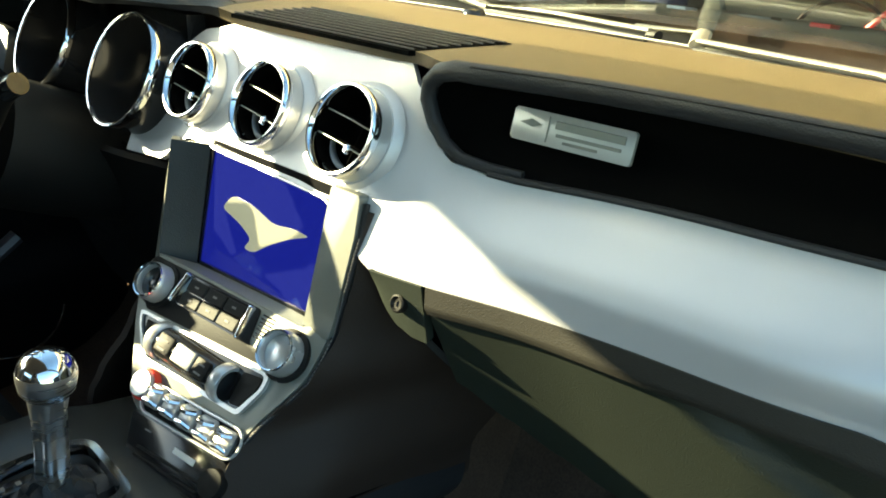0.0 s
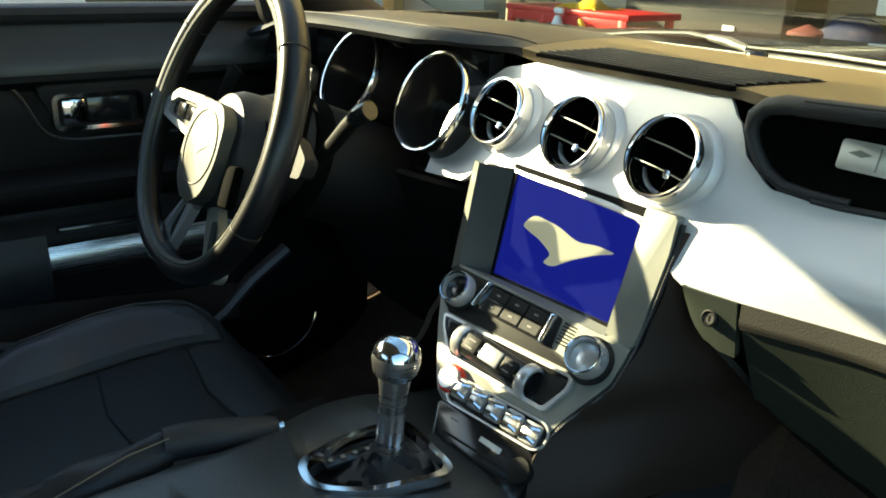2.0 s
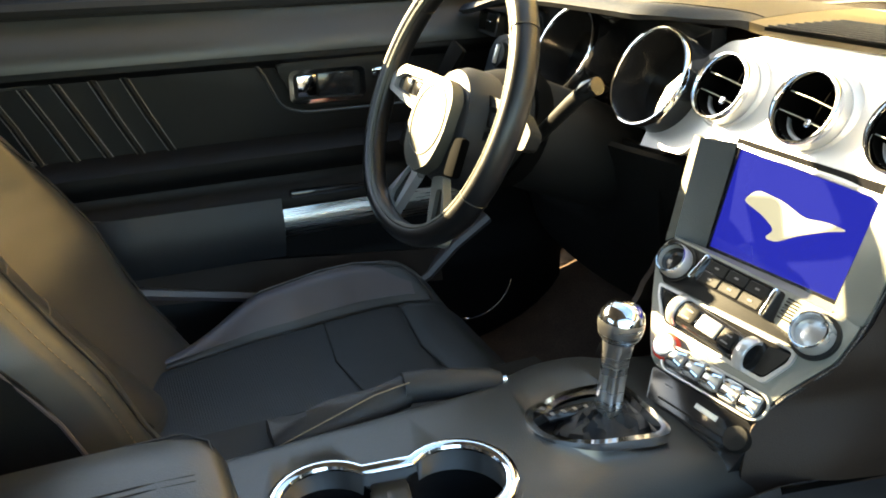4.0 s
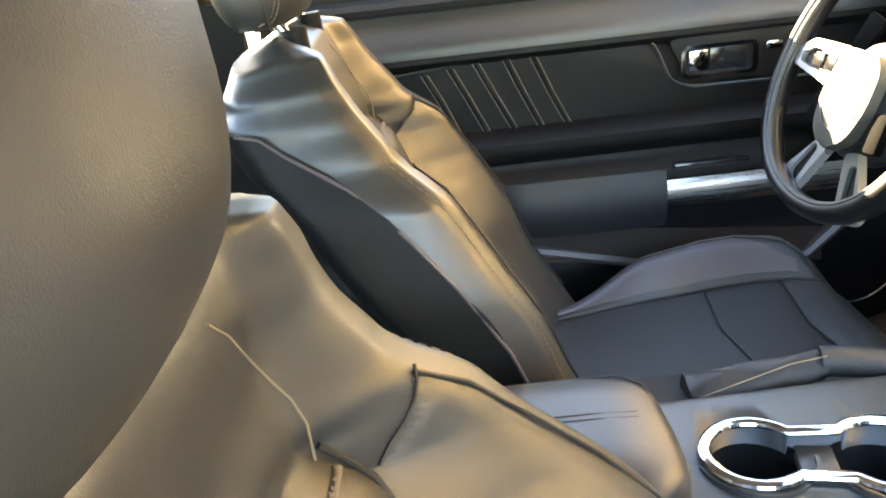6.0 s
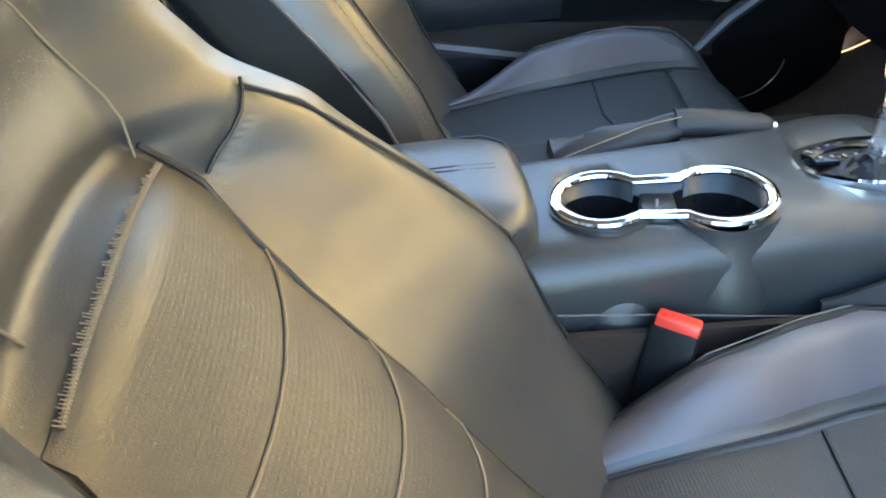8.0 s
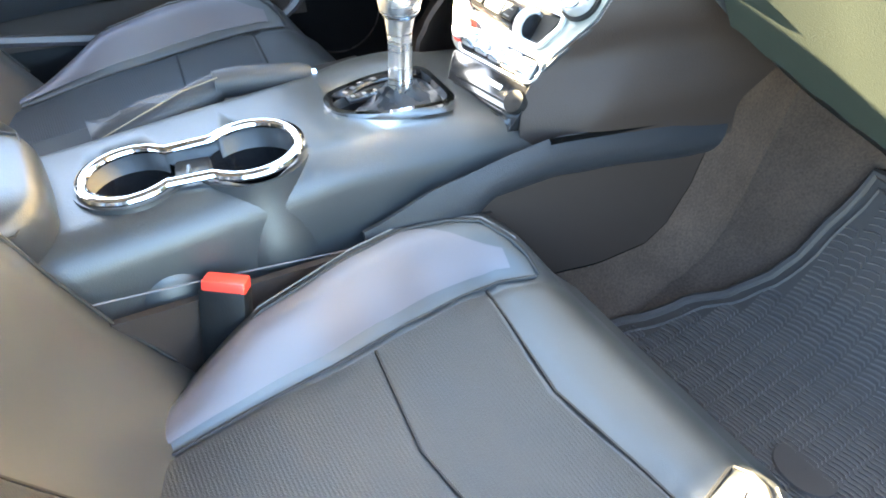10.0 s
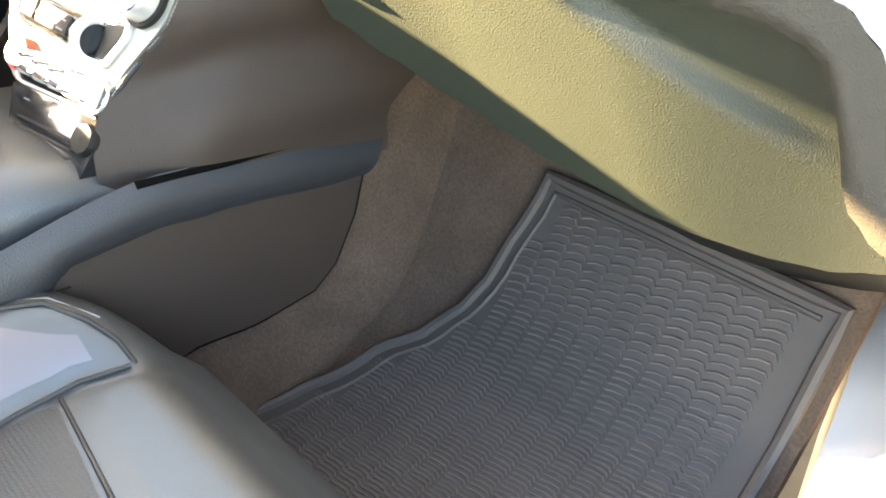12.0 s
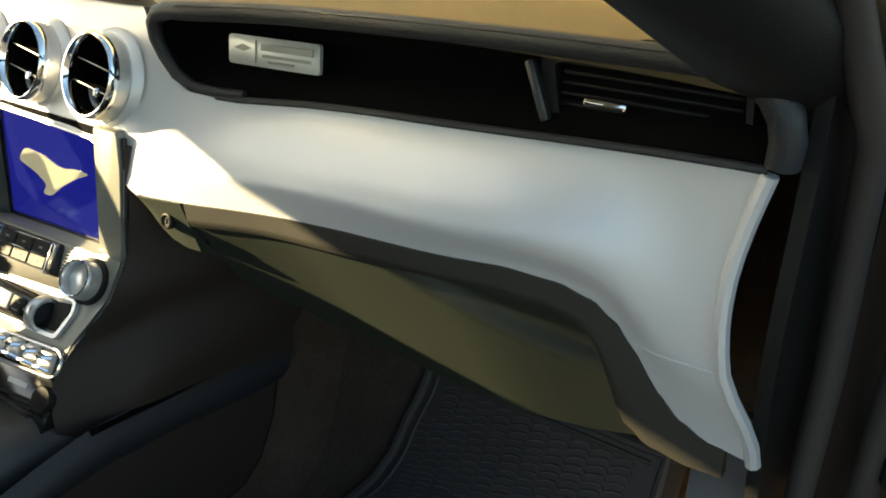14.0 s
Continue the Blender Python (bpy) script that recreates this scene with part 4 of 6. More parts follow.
for x, y, r in CUPS:
    well = part("cup_well", lathe([(r + 0.001, 0.624), (r - 0.004, 0.575), (r - 0.010, 0.555), (0.0005, 0.553), (0.0005, 0.549), (r - 0.006, 0.550), (r + 0.004, 0.575), (r + 0.005, 0.622)], 40, at(x, y, 0), True), GLOSS, console, "deep black cup well")
    for q in ((75,) if y < -0.47 else (-95, 62)):
        p = Vector((x + (r - 0.007) * math.cos(radians(q)), y + (r - 0.007) * math.sin(radians(q)), 0.596))
        part("cup_clip", rbox(0.009, 0.013, 0.028, 0.003, at(*p) @ pose(0, 0, 0, 0, -15, q)), STACK, well, "grey sprung cup clip")
    def bulge(u, v, x=x, y=y, r=r):
        q = radians(-82 + 164 * u)
        k = r + 0.0090
        return (x + (0.1425 - x - k) * smooth01(0.0, 1.0, v) + k * math.cos(q), y + k * math.sin(q), 0.633 - 0.085 * v)
    part("cup_bulge", shell(bulge, 24, 10, 0.003), CONSOLE, console, "rounded cup wall standing out of the flank")


# rim round both cups, waisted between them
def cup_rim(extra):
    (x1, y1, r1), (x2, y2, r2) = CUPS
    ang = math.atan2(y2 - y1, x2 - x1)
    out = []
    for i in range(25):
        q = ang + radians(43) + radians(274) * i / 24
        out.append((x1 + (r1 + extra) * math.cos(q), y1 + (r1 + extra) * math.sin(q), 0))
    for i in range(25):
        q = ang + math.pi + radians(43) + radians(274) * i / 24
        out.append((x2 + (r2 + extra) * math.cos(q), y2 + (r2 + extra) * math.sin(q), 0))
    return out


rim_pts = [(x, y, curve(CON_TOP, y) + 0.0065) for x, y, z in cup_rim(0.003)]
part("cup_saddle", rbox(0.056, 0.034, 0.014, 0.004, at(0.062, -0.4675, 0.6185) @ pose(0, 0, 0, 0, 0, -11.5)), CONSOLE, console, "lowered saddle between the cups")
part("cup_rim", tube(rim_pts, 0.0062, 10, True, 0.7, up=(0, 0, 1)), CHROME, console, "bright chrome rim round both cups")

# armrest lid
def arm_loop(k):
    pts = []
    for i in range(32):
        q = 2 * math.pi * i / 32
        c, s_ = math.cos(q), math.sin(q)
        e = 0.45
        x = 0.035 + 0.095 * math.copysign(abs(c) ** e, c) * k[0]
        y = -0.735 + 0.148 * math.copysign(abs(s_) ** e, s_) * k[1]
        pts.append((x, y, k[2]))
    return pts


arm = thing("armrest", "black leather padded armrest lid with a stitched seam", "armrest")
part("lid", loft([arm_loop(k) for k in ((0.985, 0.985, 0.610), (1.0, 1.0, 0.618), (1.0, 1.0, 0.640), (0.985, 0.99, 0.653), (0.95, 0.965, 0.662), (0.85, 0.9, 0.668), (0.5, 0.6, 0.671))]), CONSOLE, arm)
for x in (0.018, 0.026):
    part("top_seam", tube([(x, y, z) for y, z in ((-0.86, 0.6655), (-0.84, 0.6685), (-0.80, 0.6708), (-0.73, 0.6712), (-0.66, 0.6708), (-0.62, 0.6685), (-0.602, 0.6655))], 0.0011, 6), PIPING, arm, "dark seam along the lid")
part("seam", tube([(-0.048, y, 0.6655) for y in (-0.86, -0.8, -0.7, -0.62)] + [(-0.03, -0.600, 0.664), (0.035, -0.597, 0.663), (0.095, -0.600, 0.660), (0.122, -0.62, 0.652), (0.127, -0.70, 0.650), (0.127, -0.86, 0.650)], 0.0012, 6), PIPING, arm)

# flank trim, seams and knee pad
part("side_seam", tube([(0.1475, y, z) for y, z in ((-0.66, 0.590), (-0.599, 0.583), (-0.50, 0.568), (-0.345, 0.541), (-0.25, 0.53))], 0.0009, 6), BOLSTER, console, "pale line along the flank")
part("flank", shell(lambda u, v: (0.150 + 0.004 * v, -0.80 + 0.60 * u, (0.578 - 0.045 * u) - 0.25 * v), 10, 8, 0.008), BROWN, console, "dark lower flank")
RAIL_TOP = [(-0.34, 0.560), (-0.25, 0.582), (-0.13, 0.594), (0.0, 0.575), (0.116, 0.550)]
RAIL_LOW = [(-0.34, 0.42), (-0.25, 0.515), (-0.195, 0.554), (-0.12, 0.554), (-0.078, 0.546), (0.082, 0.516), (0.116, 0.510)]
def rail_at(u, v):
    y = -0.34 + 0.435 * u + 0.022 * u * (1 - v)
    z0, z1 = curve(RAIL_TOP, y), curve(RAIL_LOW, y)
    return (0.143 + 0.014 * math.sin(math.pi * (0.10 + 0.75 * v)) + 0.010 * u, y, z0 + (z1 - z0) * v)
part("knee_rail", shell(rail_at, 30, 10, 0.006), BLACK_PAD, console, "raised padded rail along the knee side")
# No groove is cut: a near-black bar draws its shade.
part("knee_groove_shade", tube([(0.1560 + 0.008 * (y + 0.24) / 0.36, y, curve(RAIL_TOP, y) + 0.001) for y in (-0.13, -0.05, 0.03, 0.113)], 0.0036, 6), VOID, console)
KNEE_LOW = [(-0.34, 0.33), (-0.26, 0.36), (-0.119, 0.412), (-0.05, 0.402), (0.015, 0.405), (0.045, 0.425), (0.070, 0.465), (0.088, 0.512)]
def knee_at(u, v):
    y = -0.26 + 0.348 * u
    zt = curve(RAIL_LOW, y) + 0.006
    zb = min(curve(KNEE_LOW, y), zt - 0.003)
    return (0.146 + 0.012 * u, y, zt + (zb - zt) * v)
part("knee_panel", shell(knee_at, 24, 10, 0.006), BROWN, console, "recessed dark knee panel")
# Near-black bar for the shaded line round the knee panel.
part("knee_edge_shade", tube([(0.148 + 0.012 * u / 24, -0.26 + 0.0145 * u, curve(KNEE_LOW, -0.26 + 0.0145 * u)) for u in range(25)], 0.0042, 6), VOID, console)


def on_cheek(y, z):
    """The cheek's surface at a given depth and height."""
    u, v = 0.5, 0.8
    for _ in range(20):
        v = min(max((0.845 - z) / (0.285 + 0.030 * u), 0), 1)
        zz = 0.845 - 0.285 * v
        y0, y1 = curve(CHEEK_Y, zz) + 0.003, 0.120 + 0.18 * smooth01(0.60, 0.72, zz)
        u = min(max((y - y0) / (y1 - y0), 0), 1)
    return Vector(cheek_at(1)(u, v)) + Vector((0.0024, 0, 0))


part("panel_seam", tube([on_cheek(y, z) for y, z in ((0.095, 0.598), (0.075, 0.607), (0.055, 0.613), (0.040, 0.616), (0.032, 0.615), (0.022, 0.609), (0.012, 0.596), (0.000, 0.578))], 0.0012, 6), STITCH, console, "pale curved seam")
# Another near-black bar, as shade along the rail's lower edge.
part("rail_groove_shade", tube([Vector(rail_at(0.10 + 0.90 * k / 12, 0.99)) + Vector((0.0015, 0, 0)) for k in range(13)], 0.0028, 6), VOID, console)
part("tunnel_side", shell(lambda u, v: (0.128 + 0.052 * v * v, -0.22 + 0.64 * u, 0.27 + (0.21 + 0.22 * smooth01(0.06, 0.14, -0.22 + 0.64 * u)) * (1 - v)), 20, 12, 0.006), CARPET, console, "brown-grey carpet on the tunnel side")

# ---- gear selector ----
gear = thing("gear_selector", "polished gear selector with a round knob in a chrome-framed gate", "gear selector")
part("gate_frame", frame_plate(PLATE, [(x * 0.86, y * 0.89) for x, y in PLATE], 0.010, PM @ at(0, 0, 0.006), 0.003), CHROME, gear, "chrome gate frame")
part("gate_face", prism([(x * 0.87, y * 0.9) for x, y in PLATE], 0.004, PM @ at(0, 0, -0.016)), GLOSS, gear)
part("gate_display", rbox(0.016, 0.075, 0.004, 0.001, PM @ at(-0.028, 0.0, -0.006)), GLOSS, gear, "black strip with position marks")
for i in range(4):
    part("position_mark", rbox(0.005, 0.004, 0.001, 0, PM @ at(-0.028, -0.030 + 0.013 * i, -0.0035)), STITCH, gear)
base = Vector((0.036, -0.238, 0.622))
tip = Vector((0.030, -0.228, 0.748))
up = (tip - base).normalized()
boot_loops = []  # low folds round the shaft
for k, (r, h) in enumerate(((0.038, -0.012), (0.034, -0.004), (0.028, -0.001), (0.022, 0.004), (0.017, 0.010), (0.013, 0.016))):
    boot_loops.append([base + Vector((r * math.cos(q) * (1 + 0.20 * math.sin(5 * q + 1.3 * k)), r * math.sin(q) * (1.25 + 0.20 * math.cos(6 * q - 1.7 * k)), 0.004 * math.sin(7 * q + 2.3 * k) * min(k, 3) / 3)) + up * h for q in (2 * math.pi * j / 36 for j in range(36))])
part("boot", loft(boot_loops), BLACK_PAD, gear, "creased leather boot")
gm = basis(base, (1, 0, 0), up.cross(Vector((1, 0, 0))))
flutes = [[gm @ Vector((r * (1 - 0.10 * (1 + math.cos(6 * q)) * d) * math.cos(q), r * (1 - 0.10 * (1 + math.cos(6 * q)) * d) * math.sin(q), h)) for q in (2 * math.pi * j / 60 for j in range(60))]
          for r, h, d in ((0.0135, 0.006, 0.3), (0.0140, 0.010, 1), (0.0132, 0.045, 1), (0.0136, 0.072, 1), (0.0150, 0.086, 0.2), (0.0150, 0.093, 0))]
part("shaft", loft(flutes), BRUSHED, gear, "fluted polished aluminium shaft")
part("knob_cap", lathe([(0.0005, 0.1285), (0.008, 0.128), (0.015, 0.125), (0.0200, 0.118), (0.0215, 0.112), (0.0005, 0.112)], 32, gm @ pose(0, 0, 0), True), CHROME, gear, "polished dome")
part("knob", lathe([(0.0216, 0.112), (0.0218, 0.106), (0.0200, 0.096), (0.0150, 0.089), (0.0005, 0.089), (0.0005, 0.112)], 32, gm, True), BRUSHED, gear, "round metal knob")

# ---- handbrake ----
hb = thing("handbrake", "black leather-wrapped handbrake lever with a creased gaiter", "handbrake")
grip = [(-0.067, -0.300, 0.628), (-0.068, -0.312, 0.629), (-0.071, -0.345, 0.633), (-0.075, -0.380, 0.637), (-0.078, -0.405, 0.638)]
part("grip", tube(grip, [0.009, 0.0135, 0.0155, 0.0165, 0.016], 14), BLACK_PAD, hb)
part("release_button", tube([(-0.066, -0.294, 0.627), (-0.067, -0.302, 0.628)], 0.005, 10), CHROME, hb, "chrome release button")
gl = []
for k, t in enumerate((0, 0.15, 0.3, 0.45, 0.6, 0.75, 0.9, 1.0)):
    c = Vector((-0.078 - 0.004 * t, -0.400 - 0.14 * t, 0.634 - 0.035 * t))
    w, h = 0.016 + 0.010 * t, 0.015 + 0.014 * t
    gl.append([c + Vector((w * math.cos(q) * (1 + 0.10 * math.sin(3 * q + 2.1 * k)), 0, h * math.sin(q) * (1 + 0.16 * math.sin(4 * q + 1.7 * k)))) for q in (2 * math.pi * j / 24 for j in range(24))])
part("gaiter", loft(gl), BLACK_PAD, hb, "creased leather gaiter")
part("gaiter_seam", tube([(-0.066, -0.402, 0.651), (-0.063, -0.44, 0.648), (-0.058, -0.49, 0.636), (-0.055, -0.54, 0.622)], 0.0007, 6), THREAD, hb)
part("slot_trim", shell(lambda u, v: (-0.058 - 0.075 * v, -0.62 + 0.40 * u, 0.612 - 0.010 * v), 8, 4, 0.01), PLASTIC, hb, "black slot surround")

# ---- seats ----
SEAT_W = [(0.42, 0.225), (0.60, 0.246), (0.72, 0.250), (0.82, 0.232), (0.87, 0.207), (0.91, 0.196), (0.95, 0.186), (0.985, 0.168), (1.0, 0.150)]


def crest_y(z):
    return -0.652 - 0.62 * (z - 0.60) + 0.03 * smooth01(0.90, 1.0, z)


INSERT_W = [(0.50, 0.050), (0.652, 0.060), (0.712, 0.076), (0.741, 0.090), (0.766, 0.106), (0.81, 0.124), (0.842, 0.112), (0.86, 0.10)]


def head_scale(f):
    """Width and depth of the headrest at a height from -1 to 1: boxy across, round below."""
    n, m = (4.5, 2.3) if f < 0 else (3.2, 3.2)
    sx = max(1 - abs(f) ** n, 0) ** (1 / n)
    sy = max(1 - abs(f) ** m, 0) ** (1 / m)
    return max(sx, 0.05), (0.55 + 0.45 * sy) if f >= 0 else (0.12 + 0.88 * sy)


def back_front(x, z):
    """Depth of the backrest's front behind the line of its bolsters."""
    w = curve(SEAT_W, z)
    a = abs(x) / w
    c = curve([(0.45, 0.050), (0.60, 0.066), (0.75, 0.066), (0.85, 0.050), (0.95, 0.024), (1.0, 0.02)], z) + 0.026 * smooth01(0.56, 0.70, z) * smooth01(0.875, 0.815, z)
    e = curve(INSERT_W, z) / w
    side = smooth01(e - 0.04, 0.80, a)
    groove = 0.0045 * math.exp(-((abs(x) - e * w) / 0.007) ** 2) * (1 - smooth01(0.84, 0.87, z))
    top = 0.0065 * math.exp(-((z - 0.860 + 1.1 * x * x) / 0.012) ** 2) * (1 - smooth01(0.10, 0.13, abs(x)))
    belly = 0.016 * math.cos(min(a / (e + 0.02), 1) * math.pi / 2) * (1 - smooth01(0.838, 0.862, z + 1.1 * x * x))
    edge = 0.020 * smooth01(0.90, 1.0, a) ** 2
    cross = 0.006 * math.exp(-((z - 0.812 - 1.15 * (abs(x) - 0.13)) / 0.005) ** 2) * smooth01(0.125, 0.135, abs(x)) * smooth01(0.86, 0.845, z)
    return c * (1 - side) + groove - belly + edge + top + cross


def seat(cx, label, head_at, head_tilt, fwd, depth, drop, shell_top):
    st = thing("car_seat", label, "car seat", group="front seats")

    def crest(z):
        return crest_y(z) - 0.5 * (0.06 - drop) * smooth01(0.88, 1.0, z) + fwd * (1 - smooth01(0.66, 0.84, z)) + 0.026 * smooth01(0.56, 0.70, z) * smooth01(0.875, 0.815, z)

    def P(x, z, out=0.0):
        scoop = 0.010 * smooth01(0.90, 1.0, z)
        return Vector((cx + x, crest(z) - back_front(x, z) + out, z - scoop + 0.35 * out))

    loops = []
    zs = [0.44 + 0.55 * i / 160 for i in range(161)] + [0.996, 1.0]
    for z in zs:
        w = curve(SEAT_W, z)
        tail = smooth01(0.985, 1.0, z)
        lp = [P(w * (-1 + 2 * i / 96), z) for i in range(97)]
        d = curve(depth, z)
        yb = crest(z) - d
        lp += [Vector((cx + w * 1.0, yb + 0.055, z)), Vector((cx + w * 0.97, yb + 0.02, z)), Vector((cx + w * 0.85, yb, z)), Vector((cx + w * 0.4, yb - 0.012, z)), Vector((cx, yb - 0.015, z))]
        lp += [Vector((cx - w * 0.4, yb - 0.012, z)), Vector((cx - w * 0.85, yb, z)), Vector((cx - w * 0.97, yb + 0.02, z)), Vector((cx - w * 1.0, yb + 0.055, z))]
        for p in lp[97:]:
            p.z -= 0.010 * smooth01(0.90, 1.0, z)
        for p in lp:
            p.z -= drop * smooth01(0.86, 1.0, z) * smooth01(crest(z) - 0.035, crest(z) - 0.095, p.y)
        m = Vector((cx, crest(z) - 0.055, z - 0.010))
        lp = [Vector((p.x + (m.x - p.x) * 0.12 * tail, p.y + (m.y - p.y) * 0.55 * tail, p.z)) for p in lp]
        loops.append(lp)
    back = part("backrest", loft(loops), LEATHER, st, "padded black leather backrest with deep bolsters", sharp=70)
    # hard shell on the back of the seat
    def shell_front(z):
        return crest(z) - 0.050 - 0.020 * smooth01(0.70, 0.85, z)

    def shell_at(u, v):
        z = 0.46 + (shell_top - 0.46) * v
        rear = crest(z) - curve(depth, z)
        close = smooth01(shell_top - 0.055, shell_top, z) ** 2
        front = shell_front(z) + (rear + 0.030 - shell_front(z)) * close
        w, yb = curve(SEAT_W, z), crest(z) - curve(depth, z)
        g = 0.004 * (1 - close)
        side = [(0.0, w + g, front), (0.22, w + g, min(front, yb + 0.058)), (0.30, 0.985 * w + g, min(front, yb + 0.018)), (0.37, 0.87 * w, yb - 0.008), (0.44, 0.45 * w, yb - 0.020), (0.50, 0.0, yb - 0.024)]
        f = min(u, 1 - u)
        return (cx + math.copysign(curve([(k, x) for k, x, _ in side], f), u - 0.5), curve([(k, y) for k, _, y in side], f), z)
    part("back_shell", shell(shell_at, 32, 20, 0.004), PLASTIC, st, "black moulded back shell")
    for s in (-1, 1):
        # bolster seams, upper wing seam and outer welt
        part("bolster_seam", tube([P(s * curve(INSERT_W, z), z, 0.0042 if s < 0 else 0.0012) for z in (0.50, 0.56, 0.60, 0.64, 0.68, 0.71, 0.74, 0.765, 0.79, 0.81, 0.83, 0.845)], 0.0020 if s < 0 else 0.0012, 6), PIPING if s < 0 else LEATHER, back)
        wing = ((0.104, 0.842), (0.107, 0.864), (0.1065, 0.880), (0.103, 0.892), (0.098, 0.906), (0.084, 0.927), (0.070, 0.946), (0.053, 0.964)) if s < 0 else ((0.064, 0.852), (0.069, 0.866), (0.073, 0.880), (0.078, 0.894), (0.082, 0.908), (0.087, 0.922), (0.091, 0.936), (0.095, 0.950))
        part("wing_seam", tube([P(s * f, z, 0.0002) for f, z in wing], 0.0009, 6), THREAD, back, "folded wing seam")
        part("outer_welt", tube([P(s * curve(SEAT_W, z) * f, z, 0.0022) for z, f in ((0.50, 0.90), (0.56, 0.895), (0.62, 0.885), (0.68, 0.875), (0.74, 0.86), (0.79, 0.84), (0.83, 0.80), (0.853, 0.77))], 0.0017, 6), PIPING, back, "dark welt")
        part("cross_seam", tube([P(s * x, 0.812 + 1.15 * (x - 0.13), 0.0035) for x in (0.130, 0.138, 0.146, 0.154, 0.162, 0.168)], 0.0014, 6), PIPING, back)
        part("side_piping", tube([Vector((cx + s * (curve(SEAT_W, z) + 0.0040), y, z)) for y, z in [(shell_front(z), z) for z in (0.50, 0.58, 0.66, 0.74, 0.80, shell_top - 0.06)] + [(shell_front(shell_top) - 0.012, shell_top - 0.022), (shell_front(shell_top) - 0.035, shell_top - 0.004), (shell_front(shell_top) - 0.060, shell_top + 0.002)]], 0.0022, 8), BOLSTER, back, "pale piping round the back shell")
        row = [P(s * curve(SEAT_W, z) * 0.965, z, 0.0012) for z in (0.50 + 0.0068 * k for k in range(56))]
        bm3 = None
        for p, r in zip(row, row[1:]):
            t3 = tube([p.lerp(r, 0.2), p.lerp(r, 0.8)], 0.0006, 5)
            bm3 = t3 if bm3 is None else join(bm3, t3)
        tagged(part("edge_stitching", bm3, THREAD, back, "tan thread along the edge"), kind="stuff")
    for z0 in (0.767, 0.710, 0.655):
        e0 = curve(INSERT_W, z0) * 0.97
        part("insert_seam", tube([P(e0 * f, z0 + 0.10 * (e0 * f) ** 2, 0.0056) for f in (-1, -0.75, -0.5, -0.25, 0, 0.25, 0.5, 0.75, 1)], 0.0012, 6), THREAD, back, "puckered cross seam")
    # worn edge of the insert with its loose thread ends
    edge_rng, frayed = random.Random(11), None
    for k in range(110):
        x = -0.104 + 0.200 * k / 109
        tip = 0.0004 + 0.0016 * edge_rng.random()
        bit = tube([P(x, 0.8462 - 1.1 * x * x, 0.0046), P(x + 0.001, 0.8475 - 1.1 * x * x + tip, 0.0046)], [0.0006, 0.0003], 5)
        frayed = bit if frayed is None else join(frayed, bit)
    part("insert_edge", tube([P(x, 0.8466 - 1.1 * x * x, 0.0034) for x in (-0.104 + 0.0100 * k for k in range(21))], 0.0013, 6), THREAD, back, "pale rolled edge")
    tagged(part("frayed_edge", frayed, THREAD, back, "frayed pale edge of the insert"), kind="stuff")

    def insert_at(u, v):
        x = (-1 + 2 * u) * (curve(INSERT_W, 0.50 + 0.345 * v) - 0.003)
        z = 0.50 + (0.3475 - 1.1 * x * x * smooth01(0.6, 1, v)) * v
        return P(x, z, 0.0045 - 0.003 * smooth01(0.97, 1.0, v))
    part("back_insert", shell(lambda u, v: insert_at(1 - u, v), 24, 40, 0.003), BACK_IN, back, "perforated dark insert")

    # cushion
    def cush_w(y):
        return curve([(-0.72, 0.178), (-0.60, 0.182), (-0.518, 0.191), (-0.436, 0.202), (-0.36, 0.224), (-0.30, 0.239), (-0.24, 0.240), (-0.17, 0.205), (-0.145, 0.15)], y)

    def cush_z(x, y):
        w = cush_w(y)
        a = abs(x) / w
        rise = (0.036 + 0.016 * math.exp(-((y + 0.36) / 0.13) ** 2)) * smooth01(0.55, 0.82, a) * (1 - smooth01(-0.235, -0.15, y)) - 0.035 * smooth01(0.90, 1.0, a) ** 2
        groove = 0.007 * math.exp(-((a - 0.60) / 0.03) ** 2) * (1 - smooth01(-0.22, -0.17, y))
        roll = 0.045 * smooth01(-0.215, -0.145, y) ** 2
        cross = 0.004 * math.exp(-((y + 0.268 - 0.03 * a) / 0.008) ** 2) * (1 - smooth01(0.6, 0.66, a))
        sag = 0.10 * smooth01(-0.45, -0.66, y) * smooth01(0.58, 1.0, a)
        return 0.506 + rise - sag - groove - roll - cross - 0.02 * smooth01(-0.45, -0.70, y)

    loops = []
    for i in range(46):
        y = -0.74 + 0.595 * i / 45
        w = cush_w(y)
        front = smooth01(-0.20, -0.145, y)
        lp = [Vector((cx + w * (-1 + 2 * j / 48), y, cush_z(w * (-1 + 2 * j / 48), y))) for j in range(49)]
        zb = 0.345 + 0.05 * front
        lp += [Vector((cx + w * 1.0, y, zb + 0.06)), Vector((cx + w * 0.96, y, zb)), Vector((cx, y, zb)), Vector((cx - w * 0.96, y, zb)), Vector((cx - w * 1.0, y, zb + 0.06))]
        loops.append(lp)
    cu = part("cushion", loft(loops), LEATHER, st, "black leather seat cushion with a lighter stitched bolster", sharp=70)

    def C(x, y, out=0.001):
        return Vector((cx + x, y, cush_z(x, y) + out))

    for s in (-1, 1):
        part("cushion_seam", tube([C(s * cush_w(y) * 0.60, y, 0.0030) for y in (-0.66, -0.58, -0.50, -0.42, -0.34, -0.28, -0.235, -0.20)], 0.0019, 6), PIPING, cu)
